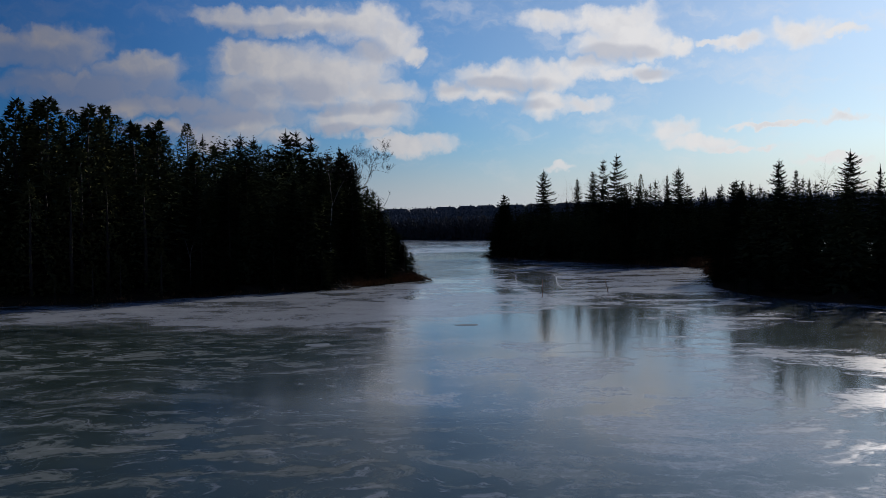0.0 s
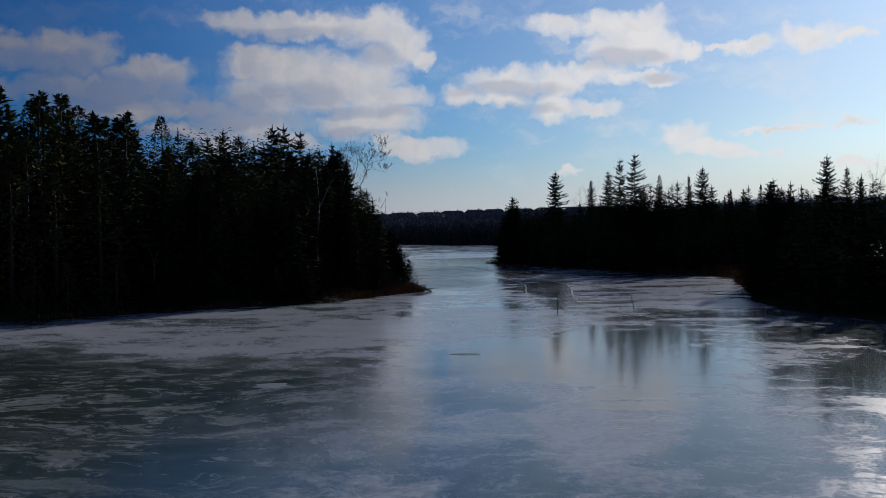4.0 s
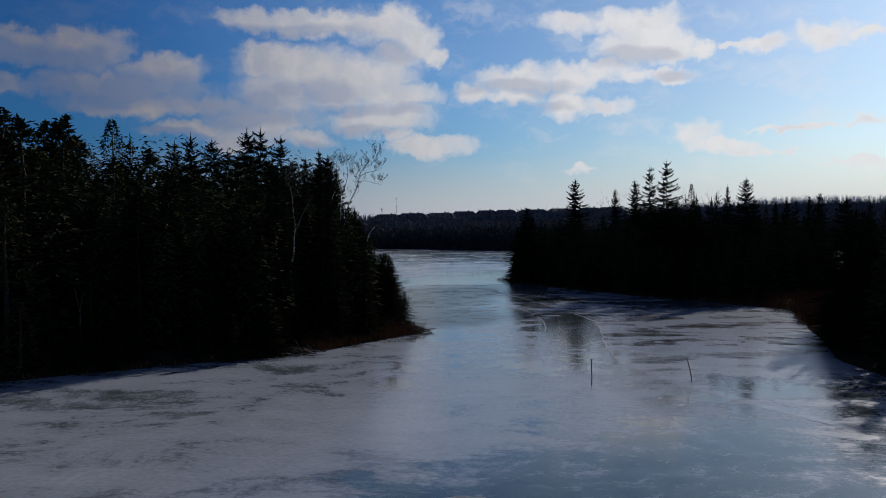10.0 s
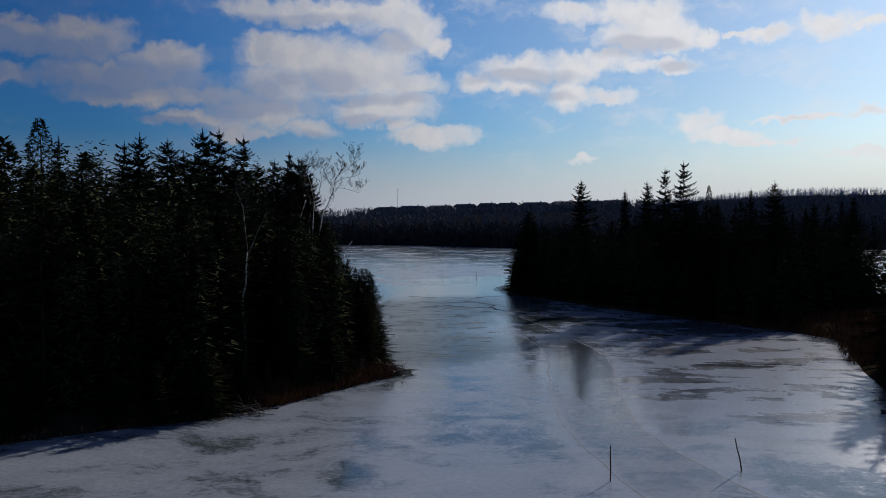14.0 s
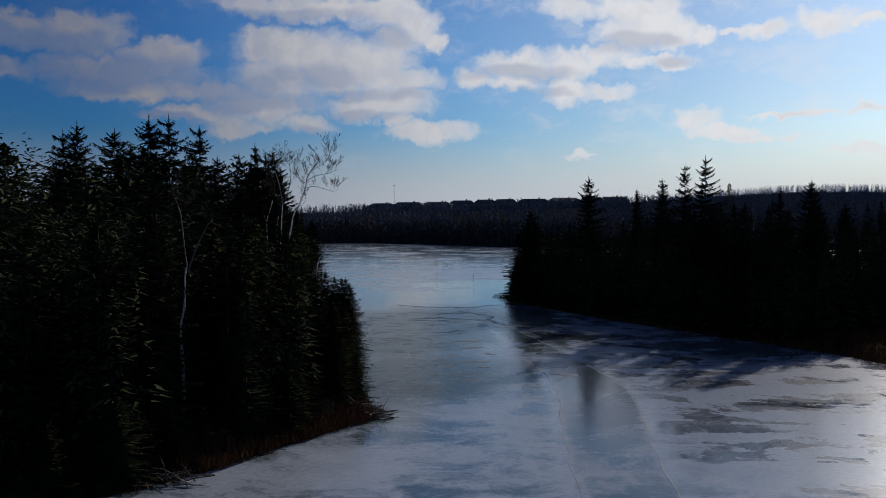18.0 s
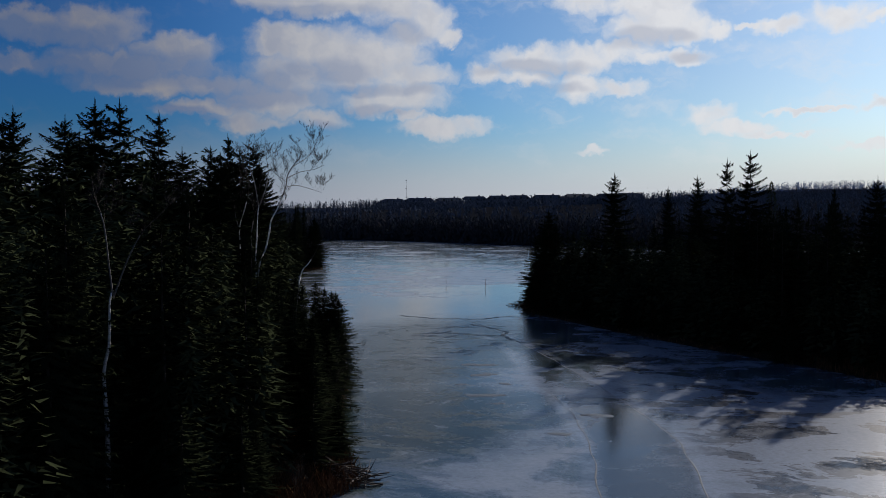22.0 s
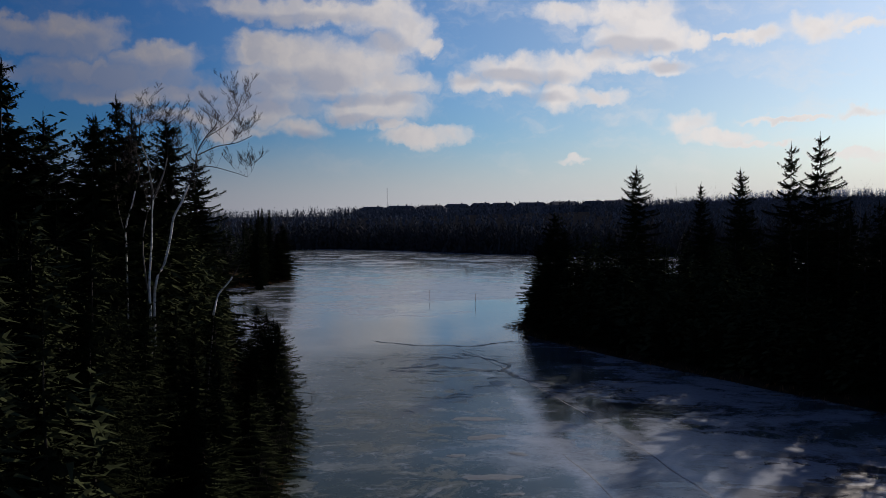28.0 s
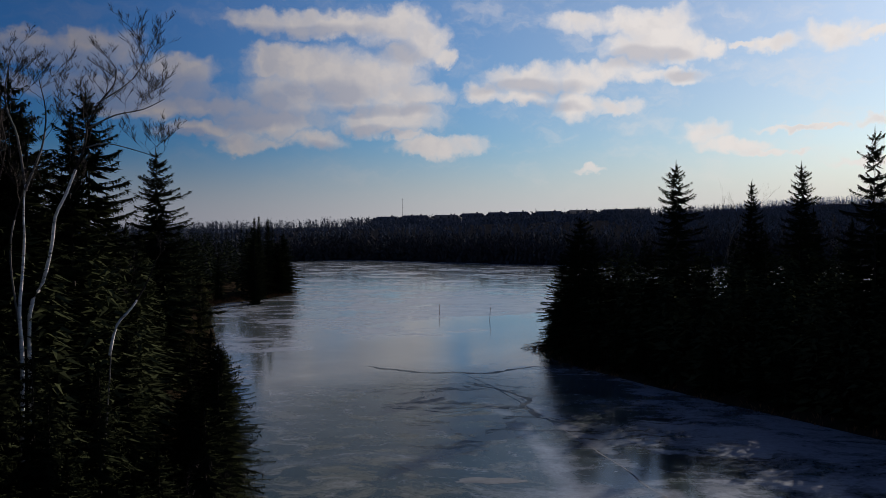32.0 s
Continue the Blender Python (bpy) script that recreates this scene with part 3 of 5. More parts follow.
def cedar(height, wide, count, seed, mat, kind="cedar_tree", low=0.02, top=0.5, size=1.0):
    """A full, ragged evergreen: clumps of upswept sprays over an uneven cone."""
    random.seed(seed)
    base = new(kind)
    tr = Soup()
    tr.tube([(0, 0, -0.3), (0.05, 0.03, height * 0.4), (0, 0.08, height * 0.75), (0.05, 0, height * 0.96)], [height * 0.014, height * 0.011, height * 0.006, 0.012], 7)
    part_mesh("trunk", tr.mesh(kind + "_trunk", BARK, True), base)
    cr = Soup()
    lobes = [(random.uniform(0, 6.28), random.uniform(0.2, 0.95), random.uniform(0.75, 1.25)) for _ in range(14)]
    for i in range(count):
        s = low + (1 - low) * random.random() ** 0.85
        a = random.uniform(0, 6.283)
        r = wide * (1 - s) ** top * min(1, 0.75 + 1.2 * s) + 0.05
        for la, ls, lw in lobes:
            d = abs((a - la + 3.14159) % 6.28318 - 3.14159)
            if d < 0.5 and abs(s - ls) < 0.1:
                r *= lw
        r *= random.uniform(0.55, 1.05)
        at = Vector((math.cos(a) * r, math.sin(a) * r, s * height + random.uniform(-0.15, 0.15)))
        out = Vector((math.cos(a), math.sin(a), 0))
        for _ in range(3):
            d = out * random.uniform(0.1, 1.0) + Vector((random.uniform(-0.6, 0.6), random.uniform(-0.6, 0.6), random.uniform(0.0, 1.0)))
            cr.spray(at, d, random.uniform(0.25, 0.5) * size, random.uniform(0.1, 0.22) * size, random.uniform(0, 0.08))
    part_mesh("crown", cr.mesh(kind + "_crown", mat), base)
    return base


def limb(stem, twigs, at, way, length, radius, depth, spread, up):
    """A bare limb with its side limbs; thin ones go to the twig mesh."""
    n = 5 if radius > 0.035 else 3
    pts, p, d = [at], at, way.normalized()
    for k in range(n):
        d = (d + Vector((random.uniform(-0.27, 0.27), random.uniform(-0.27, 0.27), random.uniform(-0.08, 0.18) + up * 0.06))).normalized()
        p = p + d * length / n
        pts.append(p)
    rad = [radius * (1 - 0.8 * k / n) for k in range(n + 1)]
    (stem if radius > 0.032 else twigs).tube(pts, rad, 5 if radius > 0.022 else 3, False)
    if depth == 0:
        return
    for k in range(random.randint(3, 4) + (2 if depth == 1 else 1 if depth == 2 else 4 if depth == 4 else 0)):
        f = random.uniform(0.25, 1.0)
        i = min(n - 1, int(f * n))
        q = pts[i].lerp(pts[i + 1], f * n - i)
        a = random.uniform(0, 6.283)
        side = Vector((math.cos(a), math.sin(a), random.uniform(-0.1, 0.5)))
        limb(stem, twigs, q, d + side * spread, length * random.uniform(0.36, 0.6), max(0.0045, radius * (1 - 0.6 * f) * random.uniform(0.4, 0.6)), depth - 1, spread, up)


def bare_tree(kind, height, seed, bark, lean=(0, 0), forks=2, fork_at=0.45, depth=3, spread=0.75, thin=1.0, wide=0.4):
    """A leafless broadleaf: a forked trunk, limbs and fine twigs."""
    random.seed(seed)
    base = new(kind)
    stem, limbs, twigs = Soup(), Soup(), Soup()
    pts = [Vector((0, 0, -0.3))]
    for k in range(1, 6):
        f = k / 5 * fork_at
        pts.append(Vector((lean[0] * f + random.uniform(-0.14, 0.14), lean[1] * f + random.uniform(-0.14, 0.14), height * f)))
    r = height * 0.0095 * thin + 0.02
    stem.tube(pts, [r * 1.2, r, r * 0.95, r * 0.9, r * 0.85, r * 0.8], 8)
    for k in range(forks):
        a = 6.283 * k / forks + random.uniform(-0.4, 0.4)
        d = Vector((math.cos(a) * wide + lean[0] * 0.2, math.sin(a) * wide + lean[1] * 0.2, 1))
        limb(limbs, twigs, pts[-1], d, height * (0.93 - fork_at) * random.uniform(0.85, 1.0), r * 0.68, depth, spread, 1.0)
    for k in range(5):
        q = pts[random.randint(3, 5)]
        limb(limbs, twigs, q, Vector((random.uniform(-1, 1), random.uniform(-1, 1), 0.5)), height * 0.16, r * 0.22, 2, spread, 0.5)
    part_mesh("trunk", stem.mesh(kind + "_trunk", bark, True), base)
    part_mesh("limb", limbs.mesh(kind + "_limb", BIRCH_LIMB if bark == BIRCH else bark, True), base)
    tagged(part_mesh("crown", twigs.mesh(kind + "_crown", TWIG), base), "fine bare twigs", kind="stuff")
    return base


def stemmed_birch(seed, stems, height, fans=0.85):
    """A leafless birch: each stem runs through its own bends (x, z); limbs and twigs leave the upper stems."""
    random.seed(seed)
    base = new("birch_tree")
    twigs = Soup()
    for i, (way, thick, crown) in enumerate(stems):
        pts = [Vector((x, 0.12 * math.sin(1.7 * z + i), z)) for x, z in way]
        line = []
        for k in range(len(pts) - 1):
            p0, p1, p2, p3 = pts[max(k - 1, 0)], pts[k], pts[k + 1], pts[min(k + 2, len(pts) - 1)]
            for t in (0, 0.33, 0.67):
                line.append(0.5 * (2 * p1 + (p2 - p0) * t + (2 * p0 - 5 * p1 + 4 * p2 - p3) * t * t + (3 * p1 - p0 - 3 * p2 + p3) * t ** 3))
        line.append(pts[-1])
        n = len(line)
        stem = Soup()
        rad = [thick * 0.72 * (1 - 0.8 * k / n) for k in range(n)]
        m = n if crown == 0 else max(3, int(n * 0.62))
        stem.tube(line[:m], rad[:m], 8 if i == 0 else 6)
        if m < n:
            twigs.tube(line[m - 1:], rad[m - 1:], 5)
        for k in range(int(crown * 1.5)):
            f = random.uniform(0.45, 1.0)
            q = line[min(n - 1, int(f * n))]
            a = random.uniform(0, 6.283)
            d = Vector((math.cos(a) * fans, math.sin(a) * fans, random.uniform(0.35, 1.1)))
            limb(twigs, twigs, q, d, height * random.uniform(0.05, 0.1) * (1.25 - 0.5 * f), thick * 0.17 * (1.2 - 0.6 * f), 3, 0.75, 0.8)
        part_mesh("trunk" if i == 0 else "limb", stem.mesh("birch_stem", BIRCH if thick > 0.056 else BIRCH_LIMB, True), base)
    tagged(part_mesh("crown", twigs.mesh("birch_twigs", TWIG), base), "fine bare twigs", kind="stuff")
    return base


def set_tree(src, x, y, height, src_height, turn=None, wide=1.0, z=None, label="", group=""):
    """Stands a copy of a tree on the ground."""
    s = height / src_height
    m = Matrix.Translation((x, y, ground(x, y) if z is None else z)) @ Matrix.Rotation(random.uniform(0, 6.28) if turn is None else turn, 4, "Z") @ Matrix.Diagonal((s * wide, s * wide, s, 1))
    ob = copy_thing(src, m)
    ob.matrix_basis = m
    if label:
        tagged(ob, label)
    if group:
        tagged(ob, group=group)
    return ob


# ---- the plan: shore lines ----
WEST = [(-400, -40), (-160, 18), (-110, 34), (-70, 50), (-45, 60), (-34.5, 65.6), (-28, 67.5), (-24, 71.8), (-18.6, 76.4), (-14.2, 79.3), (-12.2, 82.2), (-10.2, 86.6),
        (-8.4, 89.6), (-7.4, 91.6), (-8.0, 93.6), (-9.4, 98), (-10.6, 106), (-12.0, 113), (-14.6, 120), (-20.5, 135), (-24.5, 148), (-30, 165),
        (-35, 178), (-41, 193), (-41.5, 200), (-38, 206), (-36.6, 214), (-36.8, 220), (-42, 232), (-48, 264), (-60, 310), (-72, 352), (-60, 360)]
FAR = [(-42, 355), (-25, 339), (-12, 326), (-2, 317), (20, 306), (60, 300), (120, 280), (160, 240), (150, 190), (100, 150)]
EAST = [(62, 128), (45, 133), (37, 148), (24, 158), (10, 163), (2, 164), (-1.6, 160.5), (-2.2, 157), (-1.0, 150.5), (4.6, 139.4), (11.6, 127.6), (17.6, 119), (21.4, 112.8), (23.4, 107.5),
        (21.5, 101), (20.0, 94), (18.6, 86), (16.9, 79), (17.4, 71), (19.5, 65.5), (24, 59), (34, 50), (60, 42), (110, 32), (160, 15), (400, -60)]
LAKE = np.array(WEST + FAR + EAST + [(400, -300), (-400, -300)], float)
A, B = LAKE, np.roll(LAKE, -1, 0)


def shore(px, py):
    """Distance to the shore line: above zero on land, below on the lake."""
    px, py = np.atleast_1d(np.asarray(px, float)), np.atleast_1d(np.asarray(py, float))
    best = np.full(px.shape, 1e9)
    inside = np.zeros(px.shape, bool)
    for (ax, ay), (bx, by) in zip(A, B):
        ex, ey = bx - ax, by - ay
        t = np.clip(((px - ax) * ex + (py - ay) * ey) / (ex * ex + ey * ey), 0, 1)
        best = np.minimum(best, np.hypot(px - ax - t * ex, py - ay - t * ey))
        hit = ((ay > py) != (by > py)) & (px < (bx - ax) * (py - ay) / (by - ay + 1e-12) + ax)
        inside ^= hit
    return np.where(inside, -best, best)


def relief(px, py, d):
    """Height of the land: a low bank, a slow rise inland, hills beyond the lake."""
    def ease(a, b, v):
        u = np.clip((v - a) / (b - a), 0, 1)
        return u * u * (3 - 2 * u)
    near = np.clip(d * 0.22, -0.7, 0.45) + np.clip(d - 3, 0, 60) * 0.012
    far = ease(320, 620, py) * (8.5 + np.clip(0.024 * (px + 84), -2, 9)) + ease(700, 1500, py) * 6 * (0.6 + 0.4 * np.sin(px * 0.004 + 1.3))
    far = far + ease(820, 1120, py) * ease(120, 330, px) * 10
    bumps = 0.12 * np.sin(px * 0.9 + 1.2 * np.sin(py * 0.31)) * np.cos(py * 0.77) * np.clip(d / 3, 0, 1)
    return near + far * np.clip(d / 25, 0, 1) + bumps


def ground(x, y):
    return float(relief(np.array([x]), np.array([y]), shore(x, y))[0]) - 0.05


# ---- the large structure ----
def axis(lo, hi, step, ends):
    mid = list(np.arange(lo, hi + 0.01, step))
    left, right, w = [], [], step
    a, b = lo, hi
    while a > ends[0] or b < ends[1]:
        w *= 1.28
        a, b = a - w, b + w
        left.append(max(a, ends[0] - 1))
        right.append(min(b, ends[1] + 1))
    return np.array(sorted(set(left + mid + right)))


xs, ys = axis(-90, 90, 1.6, (-3500, 3500)), axis(30, 370, 1.6, (-2500, 4200))
gx, gy = np.meshgrid(xs, ys)
gd = shore(gx.ravel(), gy.ravel())
gz = relief(gx.ravel(), gy.ravel(), gd)
nx, ny = len(xs), len(ys)
idx = np.arange(nx * ny).reshape(ny, nx)
quads = np.stack([idx[:-1, :-1], idx[:-1, 1:], idx[1:, 1:], idx[1:, :-1]], -1).reshape(-1, 4)
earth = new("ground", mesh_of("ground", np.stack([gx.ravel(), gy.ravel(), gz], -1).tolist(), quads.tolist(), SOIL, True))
tagged(earth, "brown leafless forest floor and low banks round the lake", "ground", kind="structure")

ice = new("lake_ice", mesh_of("lake_ice", [(-420, -310, 0), (420, -310, 0), (420, 380, 0), (-420, 380, 0)], [(0, 1, 2, 3)], ICE))
tagged(ice, "grey frozen lake with frosted patches and dark wet ice", "ice", kind="structure")


# ---- the woods ----
SRC = {}
SRC["spruce_a"] = (spruce(14.0, 2.6, 27, 0.13, 0.15, 11, feather=0.8, boughs=(5, 6)), 14.2)
SRC["spruce_b"] = (spruce(14.0, 3.1, 27, 0.14, 0.16, 12, feather=0.8, droop=0.32, taper=0.72, boughs=(5, 6)), 14.2)
SRC["spruce_c"] = (spruce(14.0, 2.1, 29, 0.12, 0.14, 13, feather=0.8, droop=0.18, taper=0.8, boughs=(5, 6)), 14.2)
SRC["tall_a"] = (spruce(14.0, 4.3, 46, 0.062, 0.085, 15, droop=0.22, gap=0.08, taper=0.76, core=12, crest=0.45), 14.2)
SRC["tall_b"] = (spruce(14.0, 4.8, 42, 0.065, 0.09, 16, droop=0.25, gap=0.10, taper=0.74, core=12, crest=0.45), 14.2)
SRC["tall_c"] = (spruce(14.0, 2.7, 48, 0.06, 0.08, 17, droop=0.12, gap=0.05, taper=0.82, core=12, crest=0.45), 14.2)
SRC["tall_d"] = (spruce(14.0, 4.0, 36, 0.062, 0.085, 18, droop=0.24, gap=0.18, taper=0.7, core=8, crest=0.45), 14.2)
SRC["near_a"] = (spruce(10.0, 2.4, 34, 0.075, 0.055, 19, droop=0.24, gap=0.08, taper=0.72, core=10, feather=0.6), 10.2)
SRC["near_b"] = (spruce(10.0, 2.9, 32, 0.078, 0.058, 20, droop=0.28, gap=0.08, taper=0.62, core=10, feather=0.6), 10.2)
SRC["cedar_a"] = (cedar(10.0, 1.9, 640, 21, CEDAR, top=0.75, size=0.8), 10.3)
SRC["cedar_b"] = (cedar(10.0, 2.4, 680, 22, CEDAR, top=0.85, size=0.8), 10.3)
SRC["pine_a"] = (cedar(15.0, 2.9, 1700, 23, PINE, "pine_tree", 0.15, 0.62, 0.6), 15.4)
SRC["birch_a"] = (bare_tree("birch_tree", 13.0, 31, BIRCH, (0.2, 0.1), 3, 0.62, depth=3, thin=0.28, spread=0.85, wide=0.3), 0)
SRC["bare_a"] = (bare_tree("bare_tree", 12.0, 33, GREY_BARK, (0, 0), 3, 0.35, thin=0.7), 0)
SRC["shrub_a"] = (bare_tree("bare_shrub", 3.5, 35, TWIG, (0.2, 0), 6, 0.06, depth=3, thin=0.4, spread=1.1), 0)
SRC["bare_b"] = (bare_tree("bare_tree", 12.0, 34, GREY_BARK, (0.4, 0.6), 2, 0.5, thin=0.7), 0)
for key, (src, h) in list(SRC.items()):
    if not h:
        SRC[key] = (src, max(v.co.z for o in src.children for v in o.data.vertices))
LABELS = {"near": ("dark green spruce with drooping boughs on the west bank", "spruce"),
          "tall": ("tall dark spruce with a ragged pointed top above the woods", "spruce"),
          "spruce": ("dark green spruce with drooping ragged boughs in the shore woods", "spruce"),
          "cedar": ("dense dark cedar with upswept sprays on the lake bank", "cedar"),
          "pine": ("tall open-crowned pine rising above the shore woods", "pine"),
          "birch": ("leafless birch with white bark and dark fine twigs", "birch"),
          "shrub": ("leafless brown shrub leaning out over the ice", "shrub"),
          "bare": ("leafless grey-barked tree with fine bare twigs", "bare tree")}
for key, (src, h) in SRC.items():
    word = key.split("_")[0]
    tagged(src, LABELS[word][0], LABELS[word][1])

random.seed(5)
taken = []


def grow(kind, x, y, top, wide=1.0, turn=None, group=""):
    """A tree whose tip stands at the height top above the ice."""
    src, h = SRC[kind]
    z = ground(x, y)
    taken.append((x, y))
    return set_tree(src, x, y, max(1.5, top - z), h, turn, wide, z, group=group)


# trees that stand out: kind, x, y, height of the tip, width
TALL_WEST = [("tall_a", -28.5, 106.1, 15.8, 0.95), ("tall_d", -31.4, 110.1, 15.6, 1.0), ("tall_b", -28.5, 111.8, 16.0, 1.0), ("tall_b", -22.9, 103.9, 15.9, 1.05), ("tall_d", -21.9, 104.6, 16.0, 1.0),
             ("tall_d", -20.8, 107.0, 15.6, 1.15), ("tall_a", -20.0, 112.9, 14.2, 1.0), ("tall_c", -18.3, 111.0, 14.7, 1.1), ("tall_a", -19.0, 118.3, 14.7, 1.1), ("tall_d", -17.4, 110.3, 13.9, 1.0),
             ("pine_a", -31.5, 97.0, 16.2, 1.0), ("pine_a", -35.0, 87.6, 16.0, 1.2), ("pine_a", -41.4, 92.4, 17.3, 1.2), ("tall_a", -23.8, 136.8, 14.0, 1.0), ("tall_b", -26.0, 108.5, 14.6, 1.0), ("tall_a", -24.6, 107.0, 14.2, 1.0), ("tall_c", -17.2, 113.5, 13.2, 1.1), ("tall_a", -22.5, 110.5, 14.0, 1.0),
             ("tall_b", -20.3, 109.0, 13.8, 1.0), ("tall_b", -22.0, 107.5, 13.4, 1.0), ("tall_b", -19.8, 104.8, 11.8, 1.1), ("tall_a", -18.6, 106.5, 11.4, 1.0), ("tall_b", -37.6, 214.0, 7.6, 1.3), ("tall_b", -37.9, 218.6, 8.2, 1.3), ("tall_a", -39.0, 222.5, 8.8, 1.2), ("tall_b", -39.4, 209.5, 8.6, 1.2), ("tall_c", -36.6, 199.5, 11.0, 0.8), ("tall_c", -37.6, 205.0, 11.3, 0.7), ("tall_c", -38.5, 212.6, 11.0, 0.8)]
TALL_EAST = [("spruce_b", 13.9, 128.7, 9.6, 1.3), ("spruce_a", 15.7, 128.9, 10.2, 1.3), ("spruce_b", 16.2, 126.4, 10.0, 1.3), ("spruce_b", 18.0, 126.7, 10.4, 1.3), ("spruce_a", 17.9, 123.9, 9.8, 1.3), ("spruce_b", 16.7, 131.8, 10.6, 1.3), ("tall_b", 22.9, 95.2, 9.4, 1.2), ("spruce_b", 22.0, 90.6, 8.6, 1.2), ("spruce_a", 21.4, 87.4, 8.4, 1.2), ("spruce_b", 20.6, 84.0, 8.0, 1.2), ("spruce_b", 23.6, 92.6, 9.0, 1.2), ("spruce_b", 17.3, 127.4, 10.6, 1.2), ("spruce_a", 19.4, 124.6, 10.4, 1.2), ("spruce_b", 20.6, 127.8, 10.9, 1.2), ("spruce_a", 17.0, 131.0, 10.6, 1.2), ("spruce_b", 22.4, 121.8, 7.0, 1.2), ("spruce_a", 19.0, 130.6, 10.8, 1.2), ("tall_b", 7.1, 149.5, 13.7, 1.0), ("tall_c", 12.3, 150.6, 12.4, 1.2), ("tall_a", 14.3, 146.0, 13.3, 0.95), ("tall_d", 14.5, 134.0, 14.2, 0.85), ("tall_d", 16.4, 134.6, 14.9, 0.95),
             ("pine_a", 22.3, 151.8, 13.0, 0.7), ("tall_c", 23.9, 137.9, 12.1, 0.9), ("tall_b", 23.4, 126.8, 12.5, 0.95), ("tall_c", 28.6, 135.0, 10.2, 1.0), ("tall_a", 33.9, 150.0, 10.7, 1.0),
             ("tall_c", 33.3, 138.6, 10.9, 1.0), ("tall_a", 34.7, 139.2, 11.2, 0.9), ("tall_a", 23.5, 83.3, 10.5, 1.0), ("tall_c", 24.6, 82.4, 9.6, 1.1), ("tall_b", 0.9, 153.5, 10.2, 1.3), ("tall_b", -0.2, 156.6, 7.4, 1.2), ("spruce_b", 23.6, 95.4, 8.4, 1.2), ("spruce_a", 25.2, 98.6, 8.6, 1.2), ("spruce_b", 27.0, 94.0, 9.0, 1.2), ("spruce_b", 24.0, 91.0, 8.6, 1.2),
             ("tall_b", 30.5, 86.5, 11.4, 1.1), ("tall_b", 0.6, 155.6, 8.6, 1.1), ("tall_b", 1.6, 150.4, 8.8, 1.1), ("tall_c", 26.6, 85.2, 8.9, 1.0), ("spruce_b", 24.2, 94.8, 8.2, 1.1), ("spruce_a", 25.2, 97.2, 8.2, 1.1), ("spruce_a", 22.9, 91.4, 6.6, 1.1), ("spruce_b", 18.5, 121.6, 9.6, 1.15), ("spruce_a", 20.6, 119.6, 6.4, 1.15), ("spruce_a", 16.4, 124.6, 9.8, 1.15), ("spruce_b", 3.2, 149.5, 8.0, 1.2), ("spruce_a", 4.4, 146.8, 7.8, 1.2), ("spruce_b", 5.8, 144.2, 8.2, 1.2), ("spruce_a", 2.8, 153.5, 8.4, 1.2), ("spruce_b", 5.2, 151.0, 8.6, 1.2), ("spruce_b", 7.4, 142.0, 8.0, 1.2), ("spruce_a", 1.4, 156.8, 7.2, 1.2)]
TALL_WEST += [("near_a", -12.4, 95.6, 9.0, 1.1), ("near_b", -13.2, 97.4, 9.3, 1.0), ("near_a", -11.6, 93.8, 7.6, 1.1), ("near_a", -14.4, 96.6, 9.6, 1.1)]
more = random.Random(71)
TALL_WEST += [(more.choice(["tall_a", "tall_b", "tall_d"]), -17.5 - 1.45 * k, 105.0 + more.uniform(-5, 9), more.uniform(11.6, 13.8), 1.05) for k in range(14)]
for kind, x, y, top, wide in TALL_WEST:
    grow(kind, x, y, top, wide, group="trees of the west woods")
for kind, x, y, top, wide in TALL_EAST:
    grow(kind, x, y, top, wide * 0.86, group="trees of the east spit")
for x, y, top in [(-12.2, 112.5, 5.0), (-12.9, 115.0, 5.2), (-13.7, 117.5, 5.0), (-14.7, 120.0, 5.0), (-16.0, 123.0, 5.2), (-11.6, 109.6, 4.6)]:
    grow("near_b", x, y, top, 1.35, None, "young trees on the west bank")
